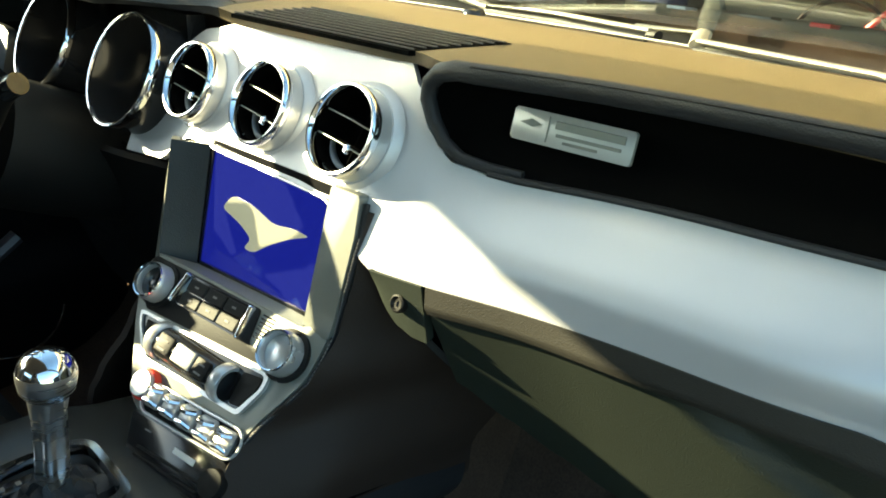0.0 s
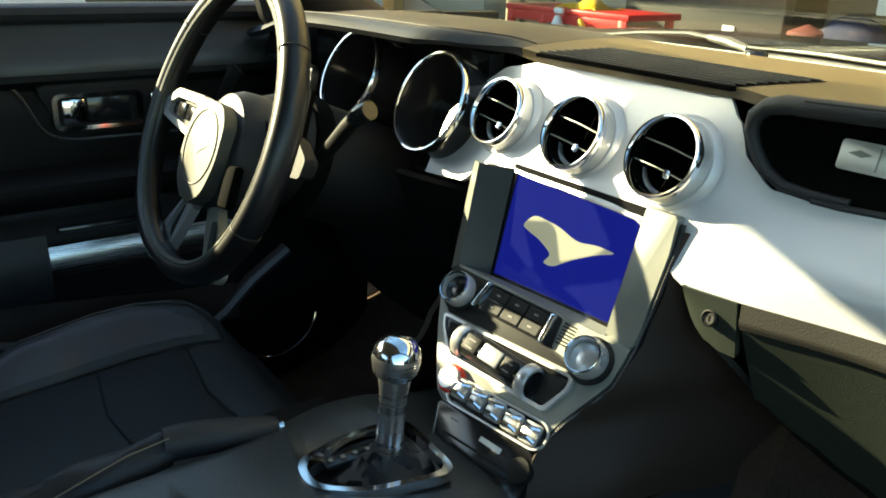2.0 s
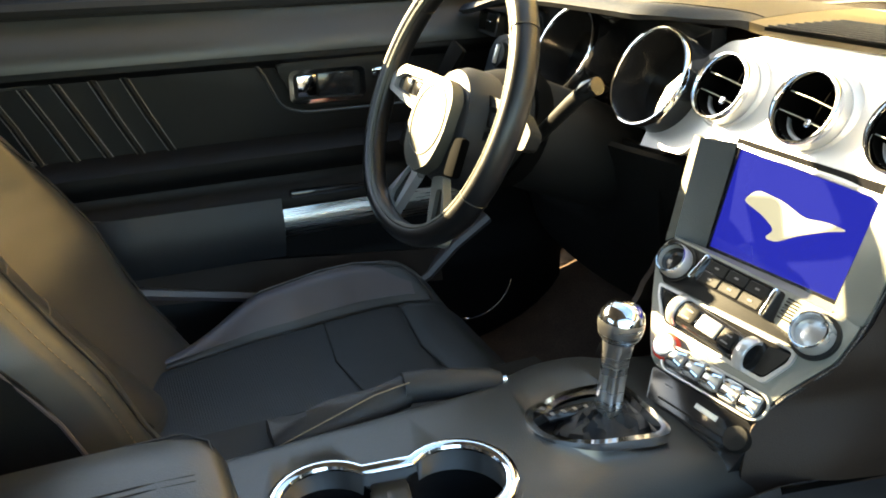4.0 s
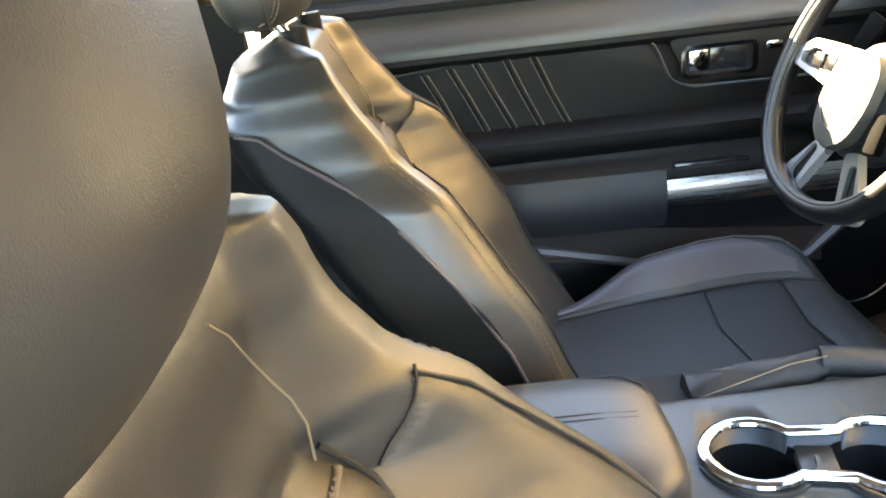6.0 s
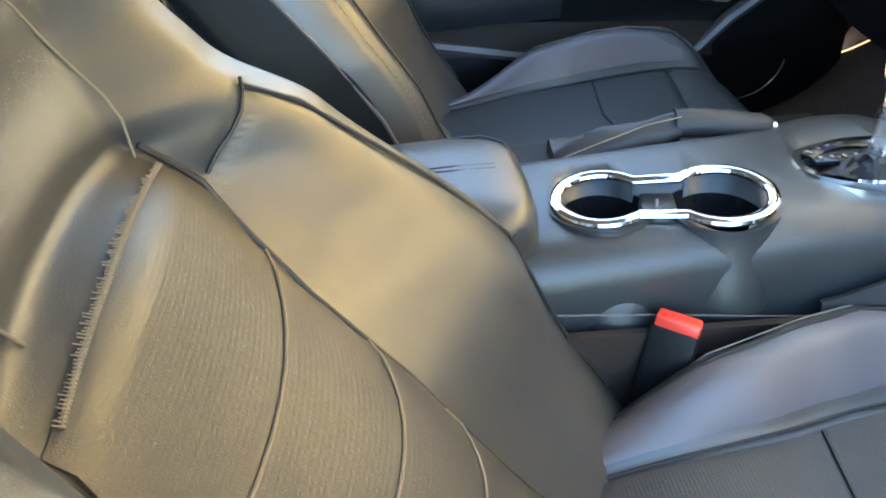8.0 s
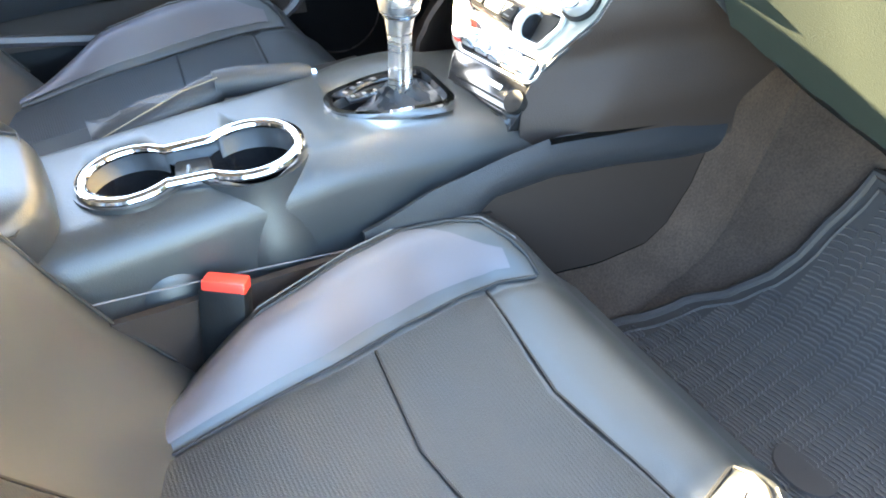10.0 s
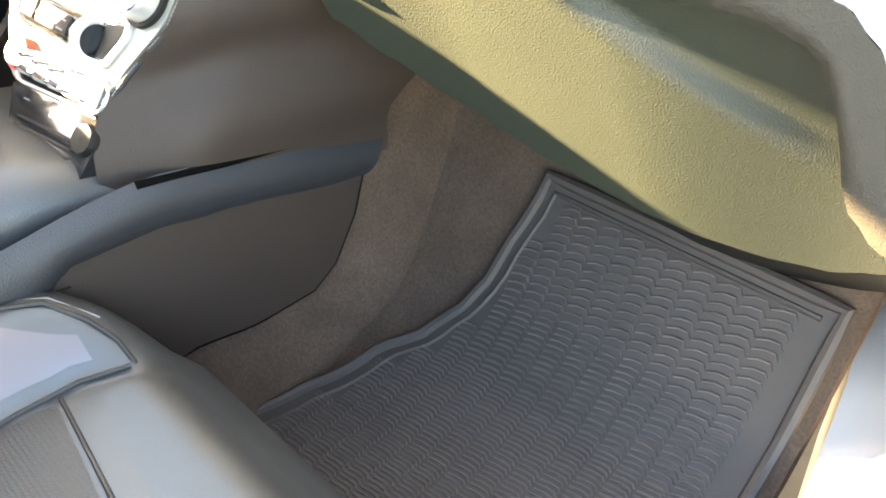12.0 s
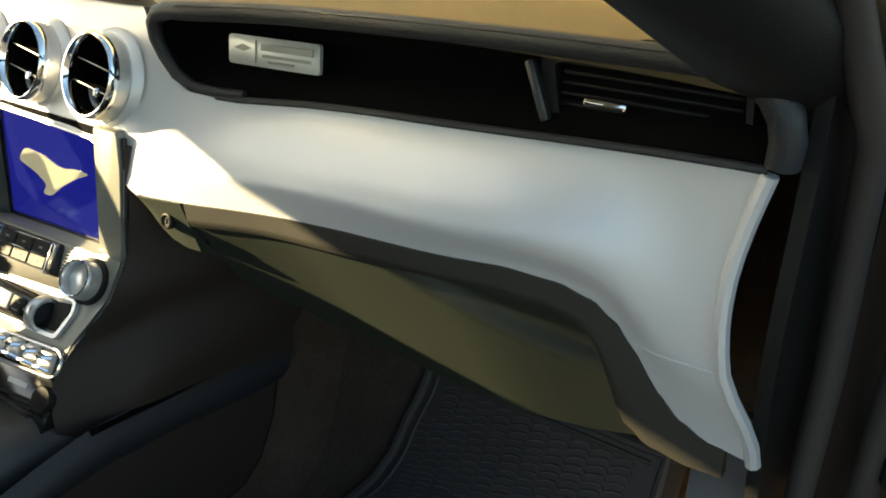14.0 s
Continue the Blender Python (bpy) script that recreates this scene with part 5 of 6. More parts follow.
        part("cushion_welt", tube([C(s * cush_w(y) * f, y, 0.001) for f, y in ((0.885, -0.66), (0.885, -0.56), (0.885, -0.46), (0.882, -0.36), (0.875, -0.30), (0.855, -0.258), (0.81, -0.228), (0.75, -0.208), (0.69, -0.198), (0.61, -0.196))], 0.0020, 6), PIPING, cu, "dark welt round the pale panel")
        part("border_stitch", tube([C(s * cush_w(y) * f, y, 0.0006) for f, y in ((0.925, -0.66), (0.925, -0.56), (0.925, -0.46), (0.922, -0.36), (0.915, -0.30), (0.895, -0.255), (0.85, -0.222), (0.78, -0.199))], 0.0008, 5), STITCH, cu, "pale thread")
    for y0 in (-0.268, -0.395):
        part("cross_seam", tube([C(x, y0 + 0.03 * abs(x) / 0.24, 0.0030 if y0 > -0.3 else 0.0030) for x in [f * (0.142 if y0 > -0.3 else 0.118) for f in (-1, -0.7, -0.35, 0, 0.35, 0.7, 1)]], 0.0017, 6), PIPING, cu)
    def cushion_insert(u, v):
        y = -0.66 + 0.385 * v
        return C((-1 + 2 * u) * cush_w(y) * 0.57, y + 0.02 * abs(2 * u - 1), 0.0018)
    part("cushion_insert", shell(cushion_insert, 24, 24, 0.003), LEATHER_IN, cu, "perforated dark insert")
    for s in (-1, 1):
        def bolster(u, v, s=s):
            y = -0.66 + 0.44 * v
            a = 0.635 + 0.232 * u * (1 - 0.72 * smooth01(0.80, 1.0, v))
            return C(s * cush_w(y) * a, y, 0.0016)
        part("bolster_panel", shell(bolster if s > 0 else (lambda u, v: bolster(1 - u, v)), 10, 30, 0.003), BOLSTER, cu, "smooth lilac-grey bolster panel")
    part("cushion_base", rbox(0.40, 0.46, 0.08, 0.02, at(cx, -0.46, 0.335)), PLASTIC, st, "black seat base")
    # headrest on two posts
    hm = at(*head_at) @ pose(0, 0, 0, head_tilt)
    hl = []
    for k in range(17):
        f = -1 + 2 * k / 16
        sc, sy = head_scale(f)
        ring = []
        for j in range(40):
            q = 2 * math.pi * j / 40
            c, s_ = math.cos(q), math.sin(q)
            x = 0.130 * math.copysign(abs(c) ** 0.62, c) * sc * (1 - 0.06 * f)
            y = 0.056 * math.copysign(abs(s_) ** 0.75, s_) * sy * (1 if abs(f) < 0.99 else 0.6) - 0.010 * (x / 0.13) ** 2
            ring.append(hm @ Vector((x, y, 0.095 * f)))
        hl.append(ring)
    hr = part("headrest", loft(hl), LEATHER, st, "rounded black leather headrest with double stitching", sharp=75)
    for s in (-1, 1):
        base_pt = Vector((head_at[0] + s * 0.07, crest_y(0.99) - 0.055, 0.975))
        top_pt = hm @ Vector((s * 0.07, 0.0, -0.07))
        part("post", tube([base_pt, base_pt.lerp(top_pt, 0.5), top_pt], 0.0065, 12), CHROME, st, "chrome headrest post")
        part("post_guide", tube([base_pt + Vector((0, 0, -0.01)), base_pt + Vector((0, -0.002, 0.022))], 0.015, 14), PLASTIC, st)
        # twin rows of thread down the side of the headrest
        for o in (-0.0024, 0.0024):
            bm2 = None
            row = []
            for k in range(49):
                f = -0.84 + 1.68 * k / 48
                sc, sy = head_scale(f)
                x = s * (0.117 + o)
                c = min(abs(x) / (0.130 * sc * (1 - 0.06 * f)), 0.999) ** (1 / 0.62)
                y = 0.056 * math.sqrt(1 - c * c) ** 0.75 * sy - 0.010 * (x / 0.13) ** 2
                row.append(hm @ (Vector((x, y, 0.095 * f)) * 1.004))
            for a, b in zip(row, row[1:]):
                d = tube([a.lerp(b, 0.16), a.lerp(b, 0.80)], 0.0008, 6)
                bm2 = d if bm2 is None else join(bm2, d)
            tagged(part("stitching", bm2, THREAD if head_tilt > 5 else STITCH, hr, "pale thick stitching"), kind="stuff")
        fold = []
        for k in range(33):
            f = -0.93 + 1.86 * k / 32
            sc, sy = head_scale(f)
            q = math.pi / 2 - s * radians(42 if s < 0 else 70)
            cq, sq = math.cos(q), math.sin(q)
            x = 0.130 * math.copysign(abs(cq) ** 0.62, cq) * sc * (1 - 0.06 * f)
            y = 0.056 * math.copysign(abs(sq) ** 0.75, sq) * sy - 0.010 * (x / 0.13) ** 2
            fold.append(hm @ (Vector((x, y, 0.095 * f)) * 1.001))
        part("fold_seam", tube(fold, 0.0018, 6), LEATHER, hr)
    return st


seat(-0.370, "black leather driver's bucket seat catching warm sunlight", (-0.370, -0.955, 1.088), 6, 0.0, [(0.44, 0.150), (0.80, 0.168), (0.91, 0.148), (0.95, 0.124), (1.0, 0.092)], 0.012, 0.912)
seat(0.372, "black leather passenger bucket seat, sunlit tan over its backrest", (0.385, -0.905, 1.070), 4, 0.048, [(0.44, 0.150), (0.80, 0.150), (0.90, 0.120), (1.0, 0.090)], 0.060, 0.865)

quarter = part("rear_quarter_trim", shell(lambda u, v: (-0.715 + 0.03 * v, -1.06 - 0.65 * u, 0.25 + 0.75 * v), 6, 6, 0.02), DOOR)
tagged(quarter, "black trim panel behind the driver's door", "trim panel", kind="structure")
rear = thing("rear_seat", "black leather rear bench in the dark of the cabin", "rear seat")
part("bench_back", rbox(1.30, 0.16, 0.62, 0.05, at(0, -1.50, 0.72) @ pose(0, 0, 0, 14)), LEATHER_IN, rear)
part("bench_cushion", rbox(1.30, 0.36, 0.18, 0.04, at(0, -1.27, 0.37)), LEATHER_IN, rear)

# belt buckle between seat and console
bk = thing("belt_buckle", "black seat belt buckle with a red release button", "belt buckle")
BM = basis((0.163, -0.481, 0.560), (0.55, 0.83, -0.1), (-0.15, 0.22, 1))
part("buckle_body", rbox(0.044, 0.105, 0.024, 0.005, BM @ at(0, -0.047, 0)), PLASTIC, bk)
part("release_button", rbox(0.040, 0.016, 0.021, 0.003, BM @ at(0.001, 0.0055, 0)), RED, bk, "bright red button")
part("belt_stalk", tube([BM @ Vector((0, -0.095, 0)), BM @ Vector((-0.004, -0.14, 0)), Vector((0.165, -0.58, 0.36))], 0.012, 8, flat=0.5), CONSOLE, bk, "grey plastic sleeve")

# ---- floor mat ----
mat = thing("floor_mat", "grey-black rubber floor mat with rows of zigzag ribs", "floor mat")


def mat_left(y):
    return curve([(-0.10, 0.160), (-0.04, 0.176), (0.05, 0.206), (0.10, 0.238), (0.139, 0.262), (0.178, 0.273), (0.215, 0.287), (0.30, 0.30)], y)


def mat_at(u, v):
    y = -0.10 + 0.330 * v
    x0 = mat_left(y)
    return (x0 + (0.590 - x0) * u, y, floor_z(y) + 0.008)


part("mat_sheet", shell(mat_at, 30, 40, 0.010), RUBBER, mat)
edge = [Vector(mat_at(0, v / 24)) for v in range(25)] + [Vector(mat_at(u / 12, 1)) for u in range(1, 13)] + [Vector(mat_at(1, 1 - v / 24)) for v in range(1, 25)]
part("mat_rim", tube(edge, 0.0065, 8), RUBBER, mat, "raised rounded rim")
inner_edge = [Vector(mat_at(0.05, v / 24 * 0.975)) + Vector((0, 0, 0.001)) for v in range(25)] + [Vector(mat_at(0.05 + 0.9 * u / 12, 0.975)) + Vector((0, 0, 0.001)) for u in range(1, 13)]
part("mat_inner_rim", tube(inner_edge, 0.0028, 6), RUBBER, mat)
verts, faces = [], []


def rib(a, b, w, h):
    """A low ridge between two points of the mat."""
    a, b = Vector(a), Vector(b)
    d = (b - a).normalized()
    e = 2e-3
    n = Vector((0, -(floor_z((a.y + b.y) / 2 + e) - floor_z((a.y + b.y) / 2 - e)) / (2 * e), 1)).normalized()
    s_ = d.cross(n).normalized()
    k = len(verts)
    for p in (a, b):
        verts.extend([p + s_ * w, p + s_ * w * 0.35 + n * h, p - s_ * w * 0.35 + n * h, p - s_ * w])
    for j in range(3):
        faces.append((k + j, k + j + 1, k + 5 + j, k + 4 + j))
    faces.append((k, k + 1, k + 2, k + 3))
    faces.append((k + 4, k + 5, k + 6, k + 7))


# columns of short bowed bars with zigzag ends
CW, CH = 0.0245, 0.0050
for r in range(0, 18):
    xc = 0.155 + CW * r
    for c in range(66):
        yc = -0.092 + CH * c
        if yc > 0.220 or xc < mat_left(yc) + 0.022 or xc > 0.566:
            continue
        g = [(xc + f * CW, yc + h * CH, floor_z(yc + h * CH) + 0.0082) for f, h in ((-0.40, -0.30), (-0.02, 0.12), (0.38, 0.22), (0.52, -0.34))]
        rib(g[0], g[1], 0.0013, 0.0022)
        rib(g[1], g[2], 0.0013, 0.0022)
        rib(g[2], g[3], 0.0008, 0.0026)
# The ribs are paler than the sheet below them.
RUBBER_RIB = material("pale_grey_rubber", (0.085, 0.072, 0.068), 0.55, scale=500, bump=0.2, wear=0.25, stain=14)
me = bpy.data.meshes.new("mat_ribs")
me.from_pydata([tuple(v) for v in verts], [], faces)
me.materials.append(RUBBER_RIB)
ribs = new("mat_ribs", me)
ribs.parent = mat
tagged(ribs, kind="stuff")
patch = part("mat_patch", lathe([(0.0005, 0.0035), (0.036, 0.003), (0.038, 0.0), (0.0005, 0.0)], 24, at(0.455, -0.005, floor_z(-0.005) + 0.0085) @ Matrix.Diagonal((1, 0.7, 1, 1)), True), RUBBER, mat, "smooth plain emblem patch")

# ---- driver's door ----
door = thing("driver_door", "black car door trim with pleated panel, chrome handle and armrest", "car door")


def door_x(y, z):
    belt = 0.035 * smooth01(0.865, 0.93, z)
    insert = -0.020 * smooth01(0.725, 0.74, z) * (1 - smooth01(0.845, 0.86, z))
    ledge = 0.030 * smooth01(0.655, 0.70, z) * (1 - smooth01(0.715, 0.735, z))
    rest = 0.045 * smooth01(0.575, 0.60, z) * (1 - smooth01(0.64, 0.68, z)) * smooth01(-0.10, -0.20, y)
    low = 0.020 * smooth01(0.52, 0.45, z)
    return -0.722 + insert + ledge + rest + low - belt


def door_at(u, v):
    y, z = -1.05 + 1.22 * u, 0.24 + 0.70 * v
    return (door_x(y, z), y, z + 0.012 * u)


panel = part("door_panel", shell(door_at, 60, 90, 0.02), DOOR, door, "dark grained door panel")
part("belt_cap", tube([(-0.755, y, 0.958 + 0.006 * (y + 1.05) / 1.2) for y in (-1.05, -0.7, -0.3, 0.0, 0.17)], 0.022, 10, flat=0.7), BLACK_PAD, door, "padded belt line")
part("belt_pad", shell(lambda u, v: (door_x(-1.05 + 1.22 * u, 0.872 + 0.070 * v) + 0.004 + 0.010 * math.sin(math.pi * v), -1.05 + 1.22 * u, 0.872 + 0.012 * u + 0.070 * v), 30, 10, 0.006), CONSOLE, door, "padded lilac-grey upper band")
# Added strip, out of view, that keeps low sun off cushion and console.
part("sun_block_rise", shell(lambda u, v: (-0.757 - 0.004 * v, -1.06 + 0.60 * u, 0.940 + (0.036 + 0.104 * smooth01(0.95, 0.35, u)) * v), 16, 4, 0.012), PLASTIC, door, "unseen raised door top added to block low sun")
ins = rounded([(-0.89, 0.842), (-0.60, 0.868), (-0.40, 0.870), (-0.365, 0.79), (-0.33, 0.778), (0.06, 0.778), (0.06, 0.738), (-0.60, 0.728), (-0.745, 0.735)], 0.03, 4)
IM = Matrix(((0, 0, 1, -0.734), (1, 0, 0, 0), (0, 1, 0, 0), (0, 0, 0, 1)))
inset = part("insert", prism(ins, 0.006, IM, 0.002), DOOR, door, "black leather insert with pleats")
loop = [(-0.7325, y, z) for y, z in ins]
part("insert_welt", tube(loop, 0.0028, 6, True), CONSOLE, inset)
for yt, yb, zt in ((-0.785, -0.735, 0.848), (-0.741, -0.685, 0.855), (-0.697, -0.637, 0.860), (-0.647, -0.590, 0.864), (-0.602, -0.543, 0.866)):
    pl = part("pleat", tube([(-0.7325, yt, zt - 0.004), (-0.7315, (yt + yb) / 2, 0.795), (-0.7325, yb, 0.735)], 0.0042, 8), DOOR, inset, "raised pleat with twin stitching")
    for o in (-0.006, 0.006):
        part("pleat_stitch", tube([(-0.7318, yt + o, zt - 0.004), (-0.7318, (yt + yb) / 2 + o, 0.795), (-0.7318, yb + o, 0.735)], 0.0007, 5), STITCH, pl)
# inner handle in its cup
cup = rounded([(-0.375, 0.862), (-0.335, 0.790), (-0.15, 0.785), (-0.15, 0.866)], 0.015)
HM = IM @ at(0, 0, 0.008)
hcup = part("handle_cup", prism(cup, 0.010, HM, 0.004), PLASTIC, door, "stepped black handle surround")
part("handle_frame", frame_plate(rrect(-0.352, 0.795, -0.222, 0.850, 0.012), rrect(-0.345, 0.801, -0.231, 0.844, 0.008), 0.010, HM @ at(0, 0, 0.006), 0.002), CHROME, hcup, "chrome handle frame")
part("handle_lever", rbox(0.034, 0.036, 0.008, 0.003, HM @ at(-0.322, 0.823, 0.001)), CHROME, hcup, "chrome door lever")
part("handle_hollow", rbox(0.062, 0.038, 0.004, 0.001, HM @ at(-0.272, 0.823, 0.001)), GLOSS, hcup, "gloss black hollow")
part("lock_button", rbox(0.03, 0.014, 0.006, 0.003, HM @ at(-0.195, 0.838, 0.004)), CHROME, hcup)
# armrest with bright grab trim
def grab_at(u, v):
    y = -0.395 + 0.33 * u
    return (-0.668 + 0.006 * math.sin(math.pi * v), y, 0.634 - 0.038 * v + 0.005 * u)
grab = part("grab_trim", shell(grab_at, 12, 8, 0.012), BRUSHED, door, "bright aluminium grab trim")
part("grab_slot", rbox(0.006, 0.26, 0.008, 0.002, at(-0.662, -0.245, 0.610)), GLOSS, grab)
part("grab_ridge", tube([(-0.660, -0.392, 0.618), (-0.660, -0.08, 0.622)], 0.004, 8), CHROME, grab)
part("arm_pad", shell(lambda u, v: (-0.672 + 0.012 * math.sin(math.pi * v) - 0.04 * smooth01(0.25, 0.0, u), -0.72 + 0.325 * u, 0.652 - 0.085 * v), 16, 10, 0.02), BLACK_PAD, door, "padded black armrest")
part("switch_bank", rbox(0.03, 0.13, 0.012, 0.004, at(-0.690, -0.31, 0.655)), GLOSS, door, "gloss black window switch bank")
part("kick_rail", tube([(-0.692, -0.72, 0.545), (-0.692, -0.649, 0.526), (-0.692, -0.446, 0.480), (-0.692, -0.25, 0.440), (-0.692, -0.201, 0.435), (-0.692, -0.165, 0.440), (-0.692, -0.125, 0.462), (-0.690, -0.074, 0.511), (-0.688, -0.005, 0.558)], 0.015, 8, flat=0.8), BOLSTER, door, "lilac-grey lower rail")
part("door_pocket", shell(lambda u, v: (-0.705 + 0.015 * v, -0.70 + 0.60 * u, 0.565 - 0.06 * v - 0.06 * u), 14, 6, 0.01), BROWN, door)
for a, r in ((-0.02, 0.085),):
    part("speaker_ring", tube([(-0.695, -0.03 + r * math.cos(q), 0.43 + r * math.sin(q)) for q in (radians(200 + 10 * i) for i in range(16))], 0.002, 6), CHROME, door, "thin bright speaker ring")
"""mirror and glass outside the driver's window"""
mir = thing("door_mirror", "black door mirror outside the driver's window", "mirror")
MG = basis((-0.90, -0.175, 0.985), (0.55, 0.62, 0), (0, 0.05, 1))
part("mirror_case", prism(rrect(-0.085, -0.05, 0.085, 0.06, 0.03), 0.09, MG, 0.004), BODY, mir, "gloss black mirror case")
# Dark green tint stands for the greenery the glass would reflect.
part("mirror_glass", prism(rrect(-0.078, -0.043, 0.078, 0.053, 0.026), 0.003, MG @ at(0, 0, 0.004)), material("green_reflection_mirror", (0.10, 0.125, 0.11), 0.03, 1.0), mir, "mirror glass with a dark green reflection in its colour")
part("mirror_arm", tube([(-0.78, 0.0, 0.93), (-0.86, -0.05, 0.94), (-0.90, -0.12, 0.95)], 0.02, 8), BODY, mir)

# ---- passenger's door frame ----
jamb = thing("door_jamb", "dark door jamb with rubber weather seals", "door jamb")
part("jamb_plate", shell(lambda u, v: (0.735 + 0.12 * u, 0.16 + 0.10 * u, 0.22 + 0.86 * v), 6, 10, 0.02), BROWN, jamb)
for dx, dy, r in ((0.728, 0.105, 0.010), (0.765, 0.145, 0.011)):
    part("weather_seal", tube([(dx - 0.01, dy + 0.02, 0.22), (dx, dy, 0.5), (dx + 0.004, dy, 0.75), (dx + 0.002, dy - 0.01, 0.92), (dx - 0.02, dy - 0.06, 1.02), (dx - 0.06, dy - 0.2, 1.12)], r, 10), RUBBER, jamb, "ribbed rubber seal")
part("hinge", rbox(0.05, 0.05, 0.035, 0.008, at(0.80, 0.155, 0.66)), PLASTIC, jamb)
part("hinge_pin", tube([(0.815, 0.13, 0.63), (0.815, 0.13, 0.69)], 0.008, 10), BRUSHED, jamb)
odoor = thing("passenger_door", "open black passenger door", "car door")
part("door_inner", shell(lambda u, v: (0.86 + 0.62 * u, 0.22 - 0.45 * u, 0.28 + 0.66 * v), 6, 8, 0.09), PLASTIC, odoor)

# ---- windscreen, cowl and wipers ----
def glass_at(u, v):
    x = (-0.68 + 1.36 * u) * (1 - 0.16 * v)
    return (x, 0.52 - 0.86 * v - 0.13 * (2 * u - 1) ** 2 * (1 - 0.6 * v), 0.925 + 0.345 * v)


WIPER = material("weathered_grey_metal", (0.17, 0.17, 0.155), 0.5, 0.4, wear=0.15)
GLASS = bpy.data.materials.new("windscreen_glass")
GLASS.use_nodes = True
gp = GLASS.node_tree.nodes["Principled BSDF"]
gp.inputs["Transmission Weight"].default_value, gp.inputs["Roughness"].default_value, gp.inputs["IOR"].default_value = 1.0, 0.0, 1.12
gp.inputs["Base Color"].default_value = (0.93, 0.97, 0.93, 1)
ws = part("windscreen", shell(glass_at, 16, 12, 0.004), GLASS)
ws.visible_shadow = False
tagged(ws, "clear raked windscreen", "windscreen", kind="structure")
cowl = part("cowl", shell(lambda u, v: (-0.72 + 1.44 * u, 0.36 - 0.12 * (2 * u - 1) ** 2 + 0.32 * v, 0.940 - 0.02 * math.sin(math.pi * v)), 30, 8, 0.01), PLASTIC)
tagged(cowl, "black cowl panel under the windscreen", "cowl", kind="structure")
bon = part("bonnet", shell(lambda u, v: (-0.80 + 1.6 * u, 0.62 + 1.05 * v, 0.955 - 0.10 * v ** 1.6 - 0.06 * (2 * u - 1) ** 4), 24, 16, 0.01), BODY)
tagged(bon, "glossy black car bonnet ahead of the windscreen", "bonnet", kind="structure")
for arm_pts, blade_pts in (([(-0.456, 0.470, 0.940), (-0.34, 0.470, 0.956), (-0.247, 0.470, 0.964), (-0.20, 0.462, 0.962)], [(-0.125, 0.450, 0.952), (0.0, 0.430, 0.955), (0.148, 0.400, 0.955)]),
                           ([(0.10, 0.455, 0.957), (0.20, 0.425, 0.962)], [(0.225, 0.360, 0.957), (0.40, 0.335, 0.955), (0.58, 0.300, 0.945)])):
    wp = thing("windscreen_wiper", "grey metal windscreen wiper resting on the cowl", "wiper", group="windscreen wipers")
    part("wiper_arm", tube(arm_pts, 0.0060, 10, flat=0.55), WIPER, wp, "pale metal arm")
    a, b = Vector(arm_pts[-1]), Vector(blade_pts[0])
    part("wiper_joint", tube([a, a.lerp(b, 0.5) + Vector((0, 0, 0.003)), b], [0.008, 0.010, 0.009], 10, flat=0.7), WIPER, wp, "stepped metal joint")
    part("blade", tube([Vector(p) + Vector((0, 0, 0.004)) for p in blade_pts], 0.0048, 10, flat=0.6), WIPER, wp)
    part("blade_rubber", tube([Vector(p) + Vector((0, -0.006, -0.005)) for p in blade_pts], 0.0040, 8), PLASTIC, wp)
    part("blade_cap", tube([Vector(blade_pts[-1]), Vector(blade_pts[-1]) + Vector((0.012, -0.002, 0))], 0.0078, 10, flat=0.7), PLASTIC, wp)
seal = part("windscreen_seal", tube([Vector(pad_at(u / 40, 1.0, -0.66, 0.66)) + Vector((0, 0.004, 0.003)) for u in range(41)], 0.0015, 6), WIPER)
tagged(seal, "thin grey seal along the foot of the windscreen", "seal", kind="structure")
sens = part("sun_sensor", lathe([(0.0005, 0.006), (0.010, 0.005), (0.013, 0.001), (0.013, -0.004), (0.0005, -0.004)], 20, at(0.018, 0.254, 0.968), True), GLOSS, dash, "small dark sun sensor")

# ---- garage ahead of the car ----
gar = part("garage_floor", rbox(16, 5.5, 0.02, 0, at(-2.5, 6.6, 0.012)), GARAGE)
tagged(gar, "concrete garage floor, dimmed in its colour", "floor", kind="structure")
tagged(part("wall_garage_back", rbox(16, 0.2, 3.0, 0.01, at(-2.5, 7.6, 1.5)), GARAGE), "brown-grey back wall of the garage, dimmed in its colour", "wall", kind="structure")
tagged(part("wall_garage_side", rbox(0.2, 4.6, 3.0, 0.01, at(4.5, 5.4, 1.5)), GARAGE), "side wall of the garage, dimmed in its colour", "wall", kind="structure")
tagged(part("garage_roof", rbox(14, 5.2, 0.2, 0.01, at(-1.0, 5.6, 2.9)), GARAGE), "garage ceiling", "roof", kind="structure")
tagged(part("garage_post", rbox(0.45, 0.35, 2.9, 0.02, at(-7.75, 4.65, 1.45)), TAN), "tan garage door post", "post", kind="structure")
tagged(part("garage_pier", rbox(1.5, 0.3, 2.9, 0.02, at(-6.7, 4.7, 1.45)), WALL), "pale wall between post and garage opening", "wall", kind="structure")
# Added out of view as a warm reflector for the seat fronts.
tagged(part("wall_bounce_front", rbox(14, 0.25, 2.4, 0.02, at(-1.0, 3.2, 3.35)), TAN), "unseen tan wall added above the opening to bounce warm light", "wall", kind="structure")
van = thing("parked_van", "white parked van beside the car with a blue side mark", "van")
part("van_body", rbox(1.9, 6.3, 1.75, 0.12, at(-8.0, 0.95, 1.08)), WHITE, van)
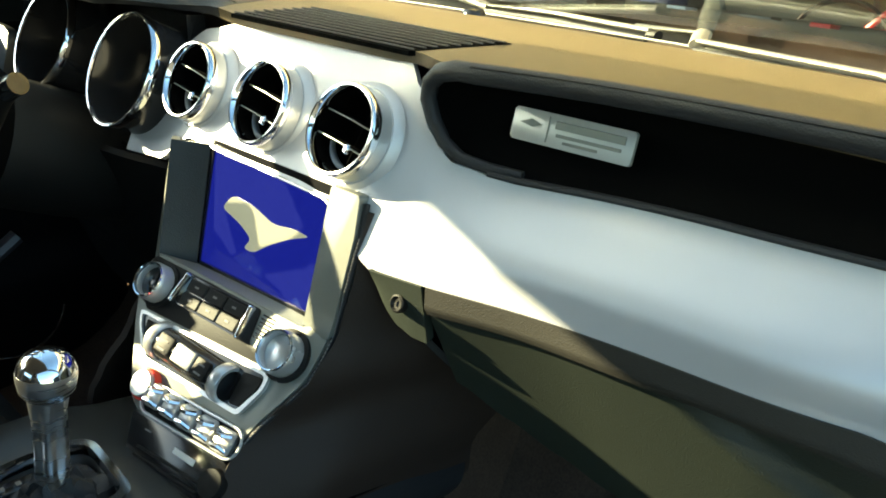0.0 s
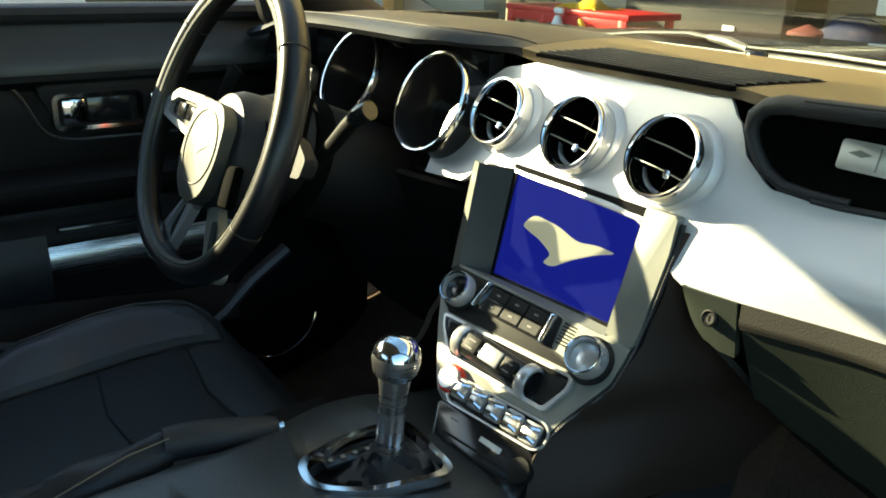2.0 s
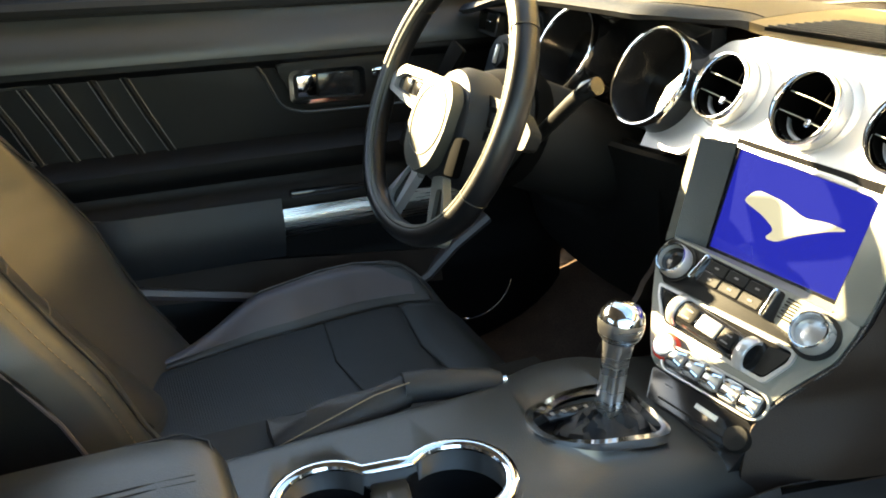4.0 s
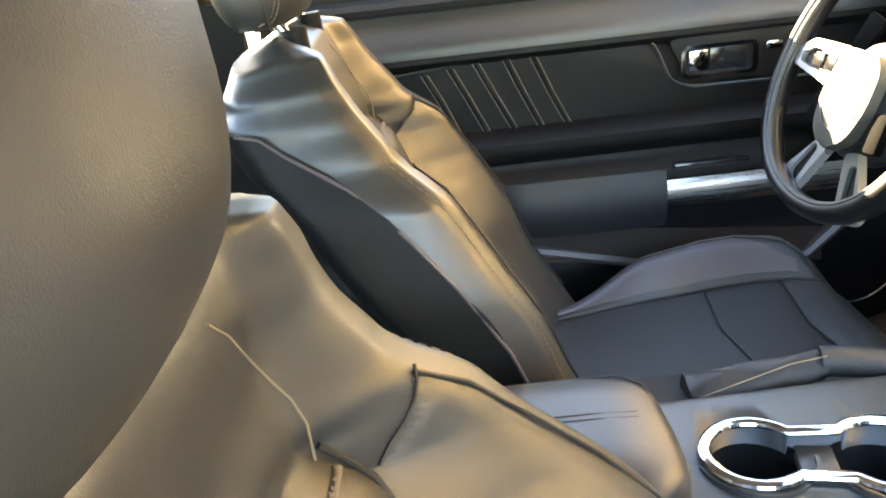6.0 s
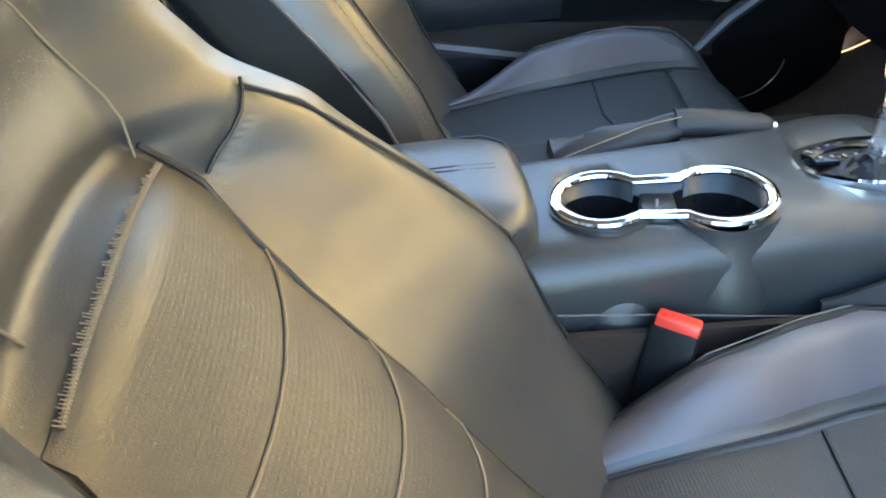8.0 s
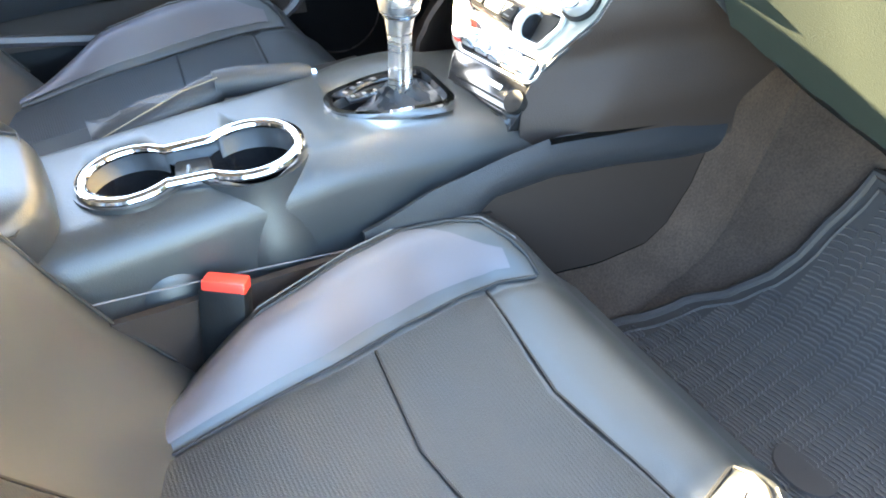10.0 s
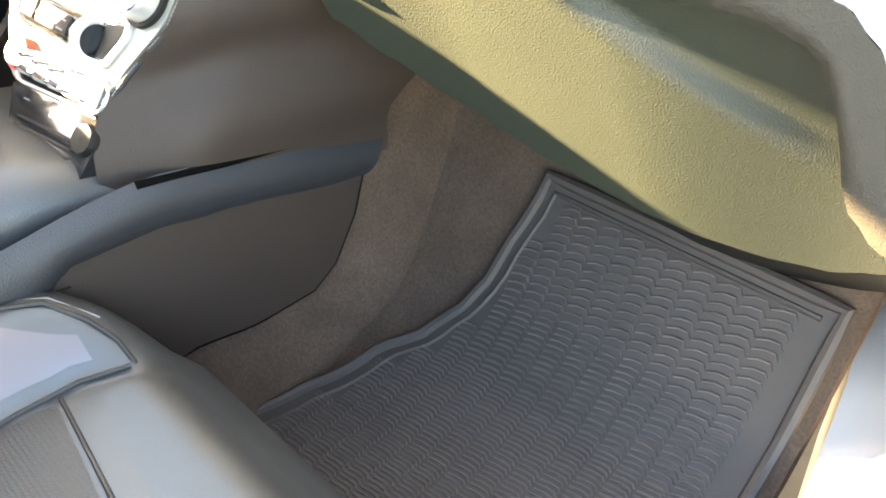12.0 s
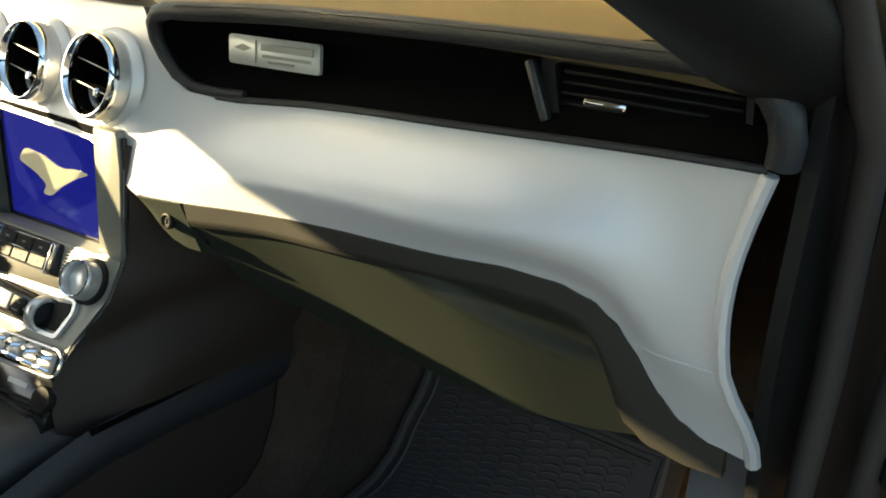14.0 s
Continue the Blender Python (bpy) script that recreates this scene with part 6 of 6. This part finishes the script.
for y in (-1.3, 3.0):
    part("wheel", lathe([(0.30, -0.1), (0.33, -0.06), (0.33, 0.06), (0.30, 0.1)], 28, at(-7.15, y, 0.335) @ pose(0, 0, 0, 0, 90)), RUBBER, van)
BLUE = material("blue_decal", (0.03, 0.06, 0.35), 0.4)
part("side_mark", rbox(0.01, 0.62, 0.13, 0, at(-7.046, 3.30, 0.52)), BLUE, van, "blue bar mark")
part("side_mark", rbox(0.01, 1.5, 0.05, 0, at(-7.046, 2.9, 0.72)), BLUE, van)
WOOD_DARK = material("dusty_board", (0.09, 0.07, 0.045), 0.8, grain=0.4, scale=25, stretch=(1, 12, 12))
REDP = material("red_painted_steel", (0.62, 0.02, 0.02), 0.4, wear=0.1)
YELLOW = material("yellow_plastic", (0.8, 0.5, 0.03), 0.4)
# Darker copy of the beige wall that carries the garage's shade.
INNER = material("shaded_beige_boards", (0.16, 0.14, 0.105), 0.85, scale=60, bump=0.2, wear=0.25, stain=2)
GREY = material("grey_steel", (0.12, 0.125, 0.12), 0.45, 0.5, wear=0.2)
tagged(part("wall_garage_panel", rbox(1.55, 0.12, 2.7, 0.01, at(-3.73, 5.06, 1.37)), material("dark_grey_panel", (0.040, 0.038, 0.032), 0.6, wear=0.15, stain=1.5)), "plain dark grey panel standing in the garage", "wall", kind="structure")
tagged(part("wall_garage_inner", rbox(5.6, 0.12, 2.7, 0.01, at(-0.15, 5.60, 1.37)), INNER), "beige inner wall of the garage, shade in its colour", "wall", kind="structure")
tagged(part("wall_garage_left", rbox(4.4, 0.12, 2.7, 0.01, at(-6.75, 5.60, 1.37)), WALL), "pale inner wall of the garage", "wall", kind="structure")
part("panel_mark", rbox(0.11, 0.01, 0.05, 0.003, at(-3.41, 4.992, 0.59)), WHITE, bpy.data.objects["wall_garage_panel"], "small white tag")
cart = thing("work_table", "red painted steel work table hung with bottles and hoses", "table")
part("tabletop", rbox(1.45, 0.62, 0.05, 0.01, at(-4.45, 4.50, 0.655)), REDP, cart)
part("apron", rbox(1.40, 0.03, 0.075, 0.006, at(-4.45, 4.21, 0.595)), REDP, cart)
for x in (-5.12, -4.70, -3.80):
    for y in (4.22, 4.76):
        part("leg", rbox(0.055, 0.055, 0.62, 0.006, at(x, y, 0.332)), REDP, cart)
spray = thing("spray_bottle", "white spray bottle hanging from the red table", "bottle")
part("body", lathe([(0.055, 0.0), (0.062, 0.02), (0.060, 0.16), (0.030, 0.24), (0.022, 0.26)], 18, at(-4.43, 4.13, 0.37)), WHITE, spray)
part("trigger_head", rbox(0.10, 0.03, 0.05, 0.01, at(-4.42, 4.13, 0.665)), WHITE, spray)
hose_y = part("yellow_hose", tube([(-4.18, 4.14, 0.60), (-4.13, 4.12, 0.57), (-4.105, 4.11, 0.50), (-4.10, 4.11, 0.40), (-4.11, 4.12, 0.25), (-4.16, 4.13, 0.10)], 0.026, 10), YELLOW)
tagged(hose_y, "yellow hose hanging over the table's edge", "hose")
cloth = part("yellow_cloth", shell(lambda u, v: (-4.62 + 0.46 * u, 4.28 + 0.34 * v, 0.685 + 0.075 * math.sin(math.pi * u) * math.sin(math.pi * v) + 0.015 * math.sin(9 * u + 5 * v)), 16, 12, 0.01), YELLOW)
tagged(cloth, "crumpled yellow cloth lying on the red table", "cloth")
bin_b = part("waste_bin", lathe([(0.001, 0.0), (0.12, 0.0), (0.14, 0.52), (0.147, 0.53), (0.135, 0.53), (0.115, 0.02), (0.001, 0.02)], 24, at(-3.98, 4.55, 0.022), True), BLUE)
tagged(bin_b, "blue plastic bin under the red table", "bin")
for k in range(3):
    pts = [(-7.26 + (0.20 + 0.025 * k) * math.cos(q), 5.50 - 0.02 * k, 0.46 + (0.34 + 0.03 * k) * math.sin(q)) for q in (2 * math.pi * i / 28 for i in range(28))]
    tagged(part("coiled_cable", tube(pts, 0.020, 8, True), PLASTIC), "black cable coiled on the garage wall", "cable", group="cable coils")
for x in (-6.42, -5.95, -5.55):
    tagged(part("wall_pipe", tube([(x, 5.46, 0.022), (x, 5.46, 2.6)], 0.03, 10), GREY), "grey pipe running up the garage wall", "pipe", group="pipes on the wall")
bag = part("tool_bag", lathe([(0.001, 0.0), (0.22, 0.02), (0.29, 0.14), (0.27, 0.30), (0.16, 0.42), (0.05, 0.46), (0.001, 0.46)], 20, at(-2.50, 5.15, 0.30) @ Matrix.Diagonal((1, 0.6, 1, 1)), True), material("navy_cloth", (0.008, 0.014, 0.05), 0.85, wear=0.2))
tagged(bag, "dark blue bag resting on a low crate", "bag")
bag = part("tool_bag", lathe([(0.001, 0.0), (0.14, 0.02), (0.18, 0.10), (0.15, 0.20), (0.001, 0.26)], 18, at(-2.78, 5.05, 0.42) @ Matrix.Diagonal((1, 0.6, 1, 1)), True), material("dull_red_cloth", (0.11, 0.02, 0.018), 0.8, wear=0.2))
tagged(bag, "dull red bag resting on a low crate", "bag")
tagged(part("crate", rbox(0.95, 0.5, 0.28, 0.02, at(-2.55, 5.15, 0.162)), WOOD_DARK), "dusty low crate standing in the garage", "crate")
tagged(part("crate", rbox(0.34, 0.4, 0.12, 0.02, at(-2.80, 5.05, 0.362)), WOOD_DARK), "small crate stacked on another", "crate")
shelf = thing("wall_shelf", "old wooden shelf on steel brackets along the garage wall", "shelf")
part("board", rbox(2.6, 0.34, 0.04, 0.006, at(-1.35, 5.36, 0.74)), WOOD_DARK, shelf)
for x in (-2.05, -1.0, -0.2):
    part("bracket", tube([(x, 5.50, 0.40), (x, 5.24, 0.72)], 0.018, 8), GREY, shelf)
for x, w, h, c in ((-2.35, 0.16, 0.20, WHITE), (-1.75, 0.24, 0.15, GREY), (-1.30, 0.14, 0.26, REDP), (-0.75, 0.30, 0.18, WOOD_DARK), (-0.35, 0.16, 0.22, GREY)):
    tagged(part("shelf_box", rbox(w, 0.2, h, 0.012, at(x, 5.36, 0.762 + h / 2)), c), "small box standing on the wall shelf", "box", group="boxes on the shelf")
for x, z, k in ((-1.70, 0.06, 0), (-1.45, 0.06, 1), (0.35, 0.06, 2), (0.7, 0.06, 3)):
    w, h = 0.12 + 0.02 * k, 0.34 + 0.05 * k
    tagged(part("canister", lathe([(w * 0.9, 0), (w, 0.03), (w, h * 0.7), (w * 0.4, h * 0.85), (w * 0.3, h)], 18, at(x, 5.15, 0.022)), (WHITE, GREY, GREY, WOOD_DARK)[k]), "plastic canister standing on the garage floor", "canister", group="canisters")
rng = random.Random(7)
# dry leaves on the ground before the garage
verts, faces = [], []
for i in range(900):
    x, y, a = -6 + 8 * rng.random(), 2.4 + 2.8 * rng.random(), 6.28 * rng.random()
    r = 0.02 + 0.03 * rng.random()
    k = len(verts)
    for q, s_, z in ((0, 1, 0.03), (1.57, 0.55, 0.028), (3.14, 1, 0.045), (4.71, 0.55, 0.03)):
        verts.append((x + r * s_ * math.cos(a + q), y + r * s_ * math.sin(a + q), z))
    faces.append((k, k + 1, k + 2, k + 3))
me = bpy.data.meshes.new("dry_leaves")
me.from_pydata(verts, [], faces)
me.materials.append(WOOD_DARK)
tagged(new("dry_leaves", me), "dry brown leaves scattered on the driveway", "leaves", kind="stuff")
bike = thing("bicycle", "dark bicycle leaning in the garage", "bicycle")
for x in (-1.15, -0.15):
    part("tyre", lathe([(0.33, -0.02), (0.345, 0.0), (0.33, 0.02), (0.31, 0.0)], 36, at(x, 5.2, 0.368) @ pose(0, 0, 0, 90), True), RUBBER, bike)
for a, b in (((-1.15, 0.368), (-0.75, 0.82)), ((-0.75, 0.82), (-0.30, 0.85)), ((-0.30, 0.85), (-0.15, 0.368)), ((-0.75, 0.82), (-0.62, 0.35)), ((-0.62, 0.35), (-0.30, 0.85)), ((-0.62, 0.35), (-1.15, 0.368))):
    part("tube", tube([(a[0], 5.2, a[1]), (b[0], 5.2, b[1])], 0.02, 8), REDP, bike)
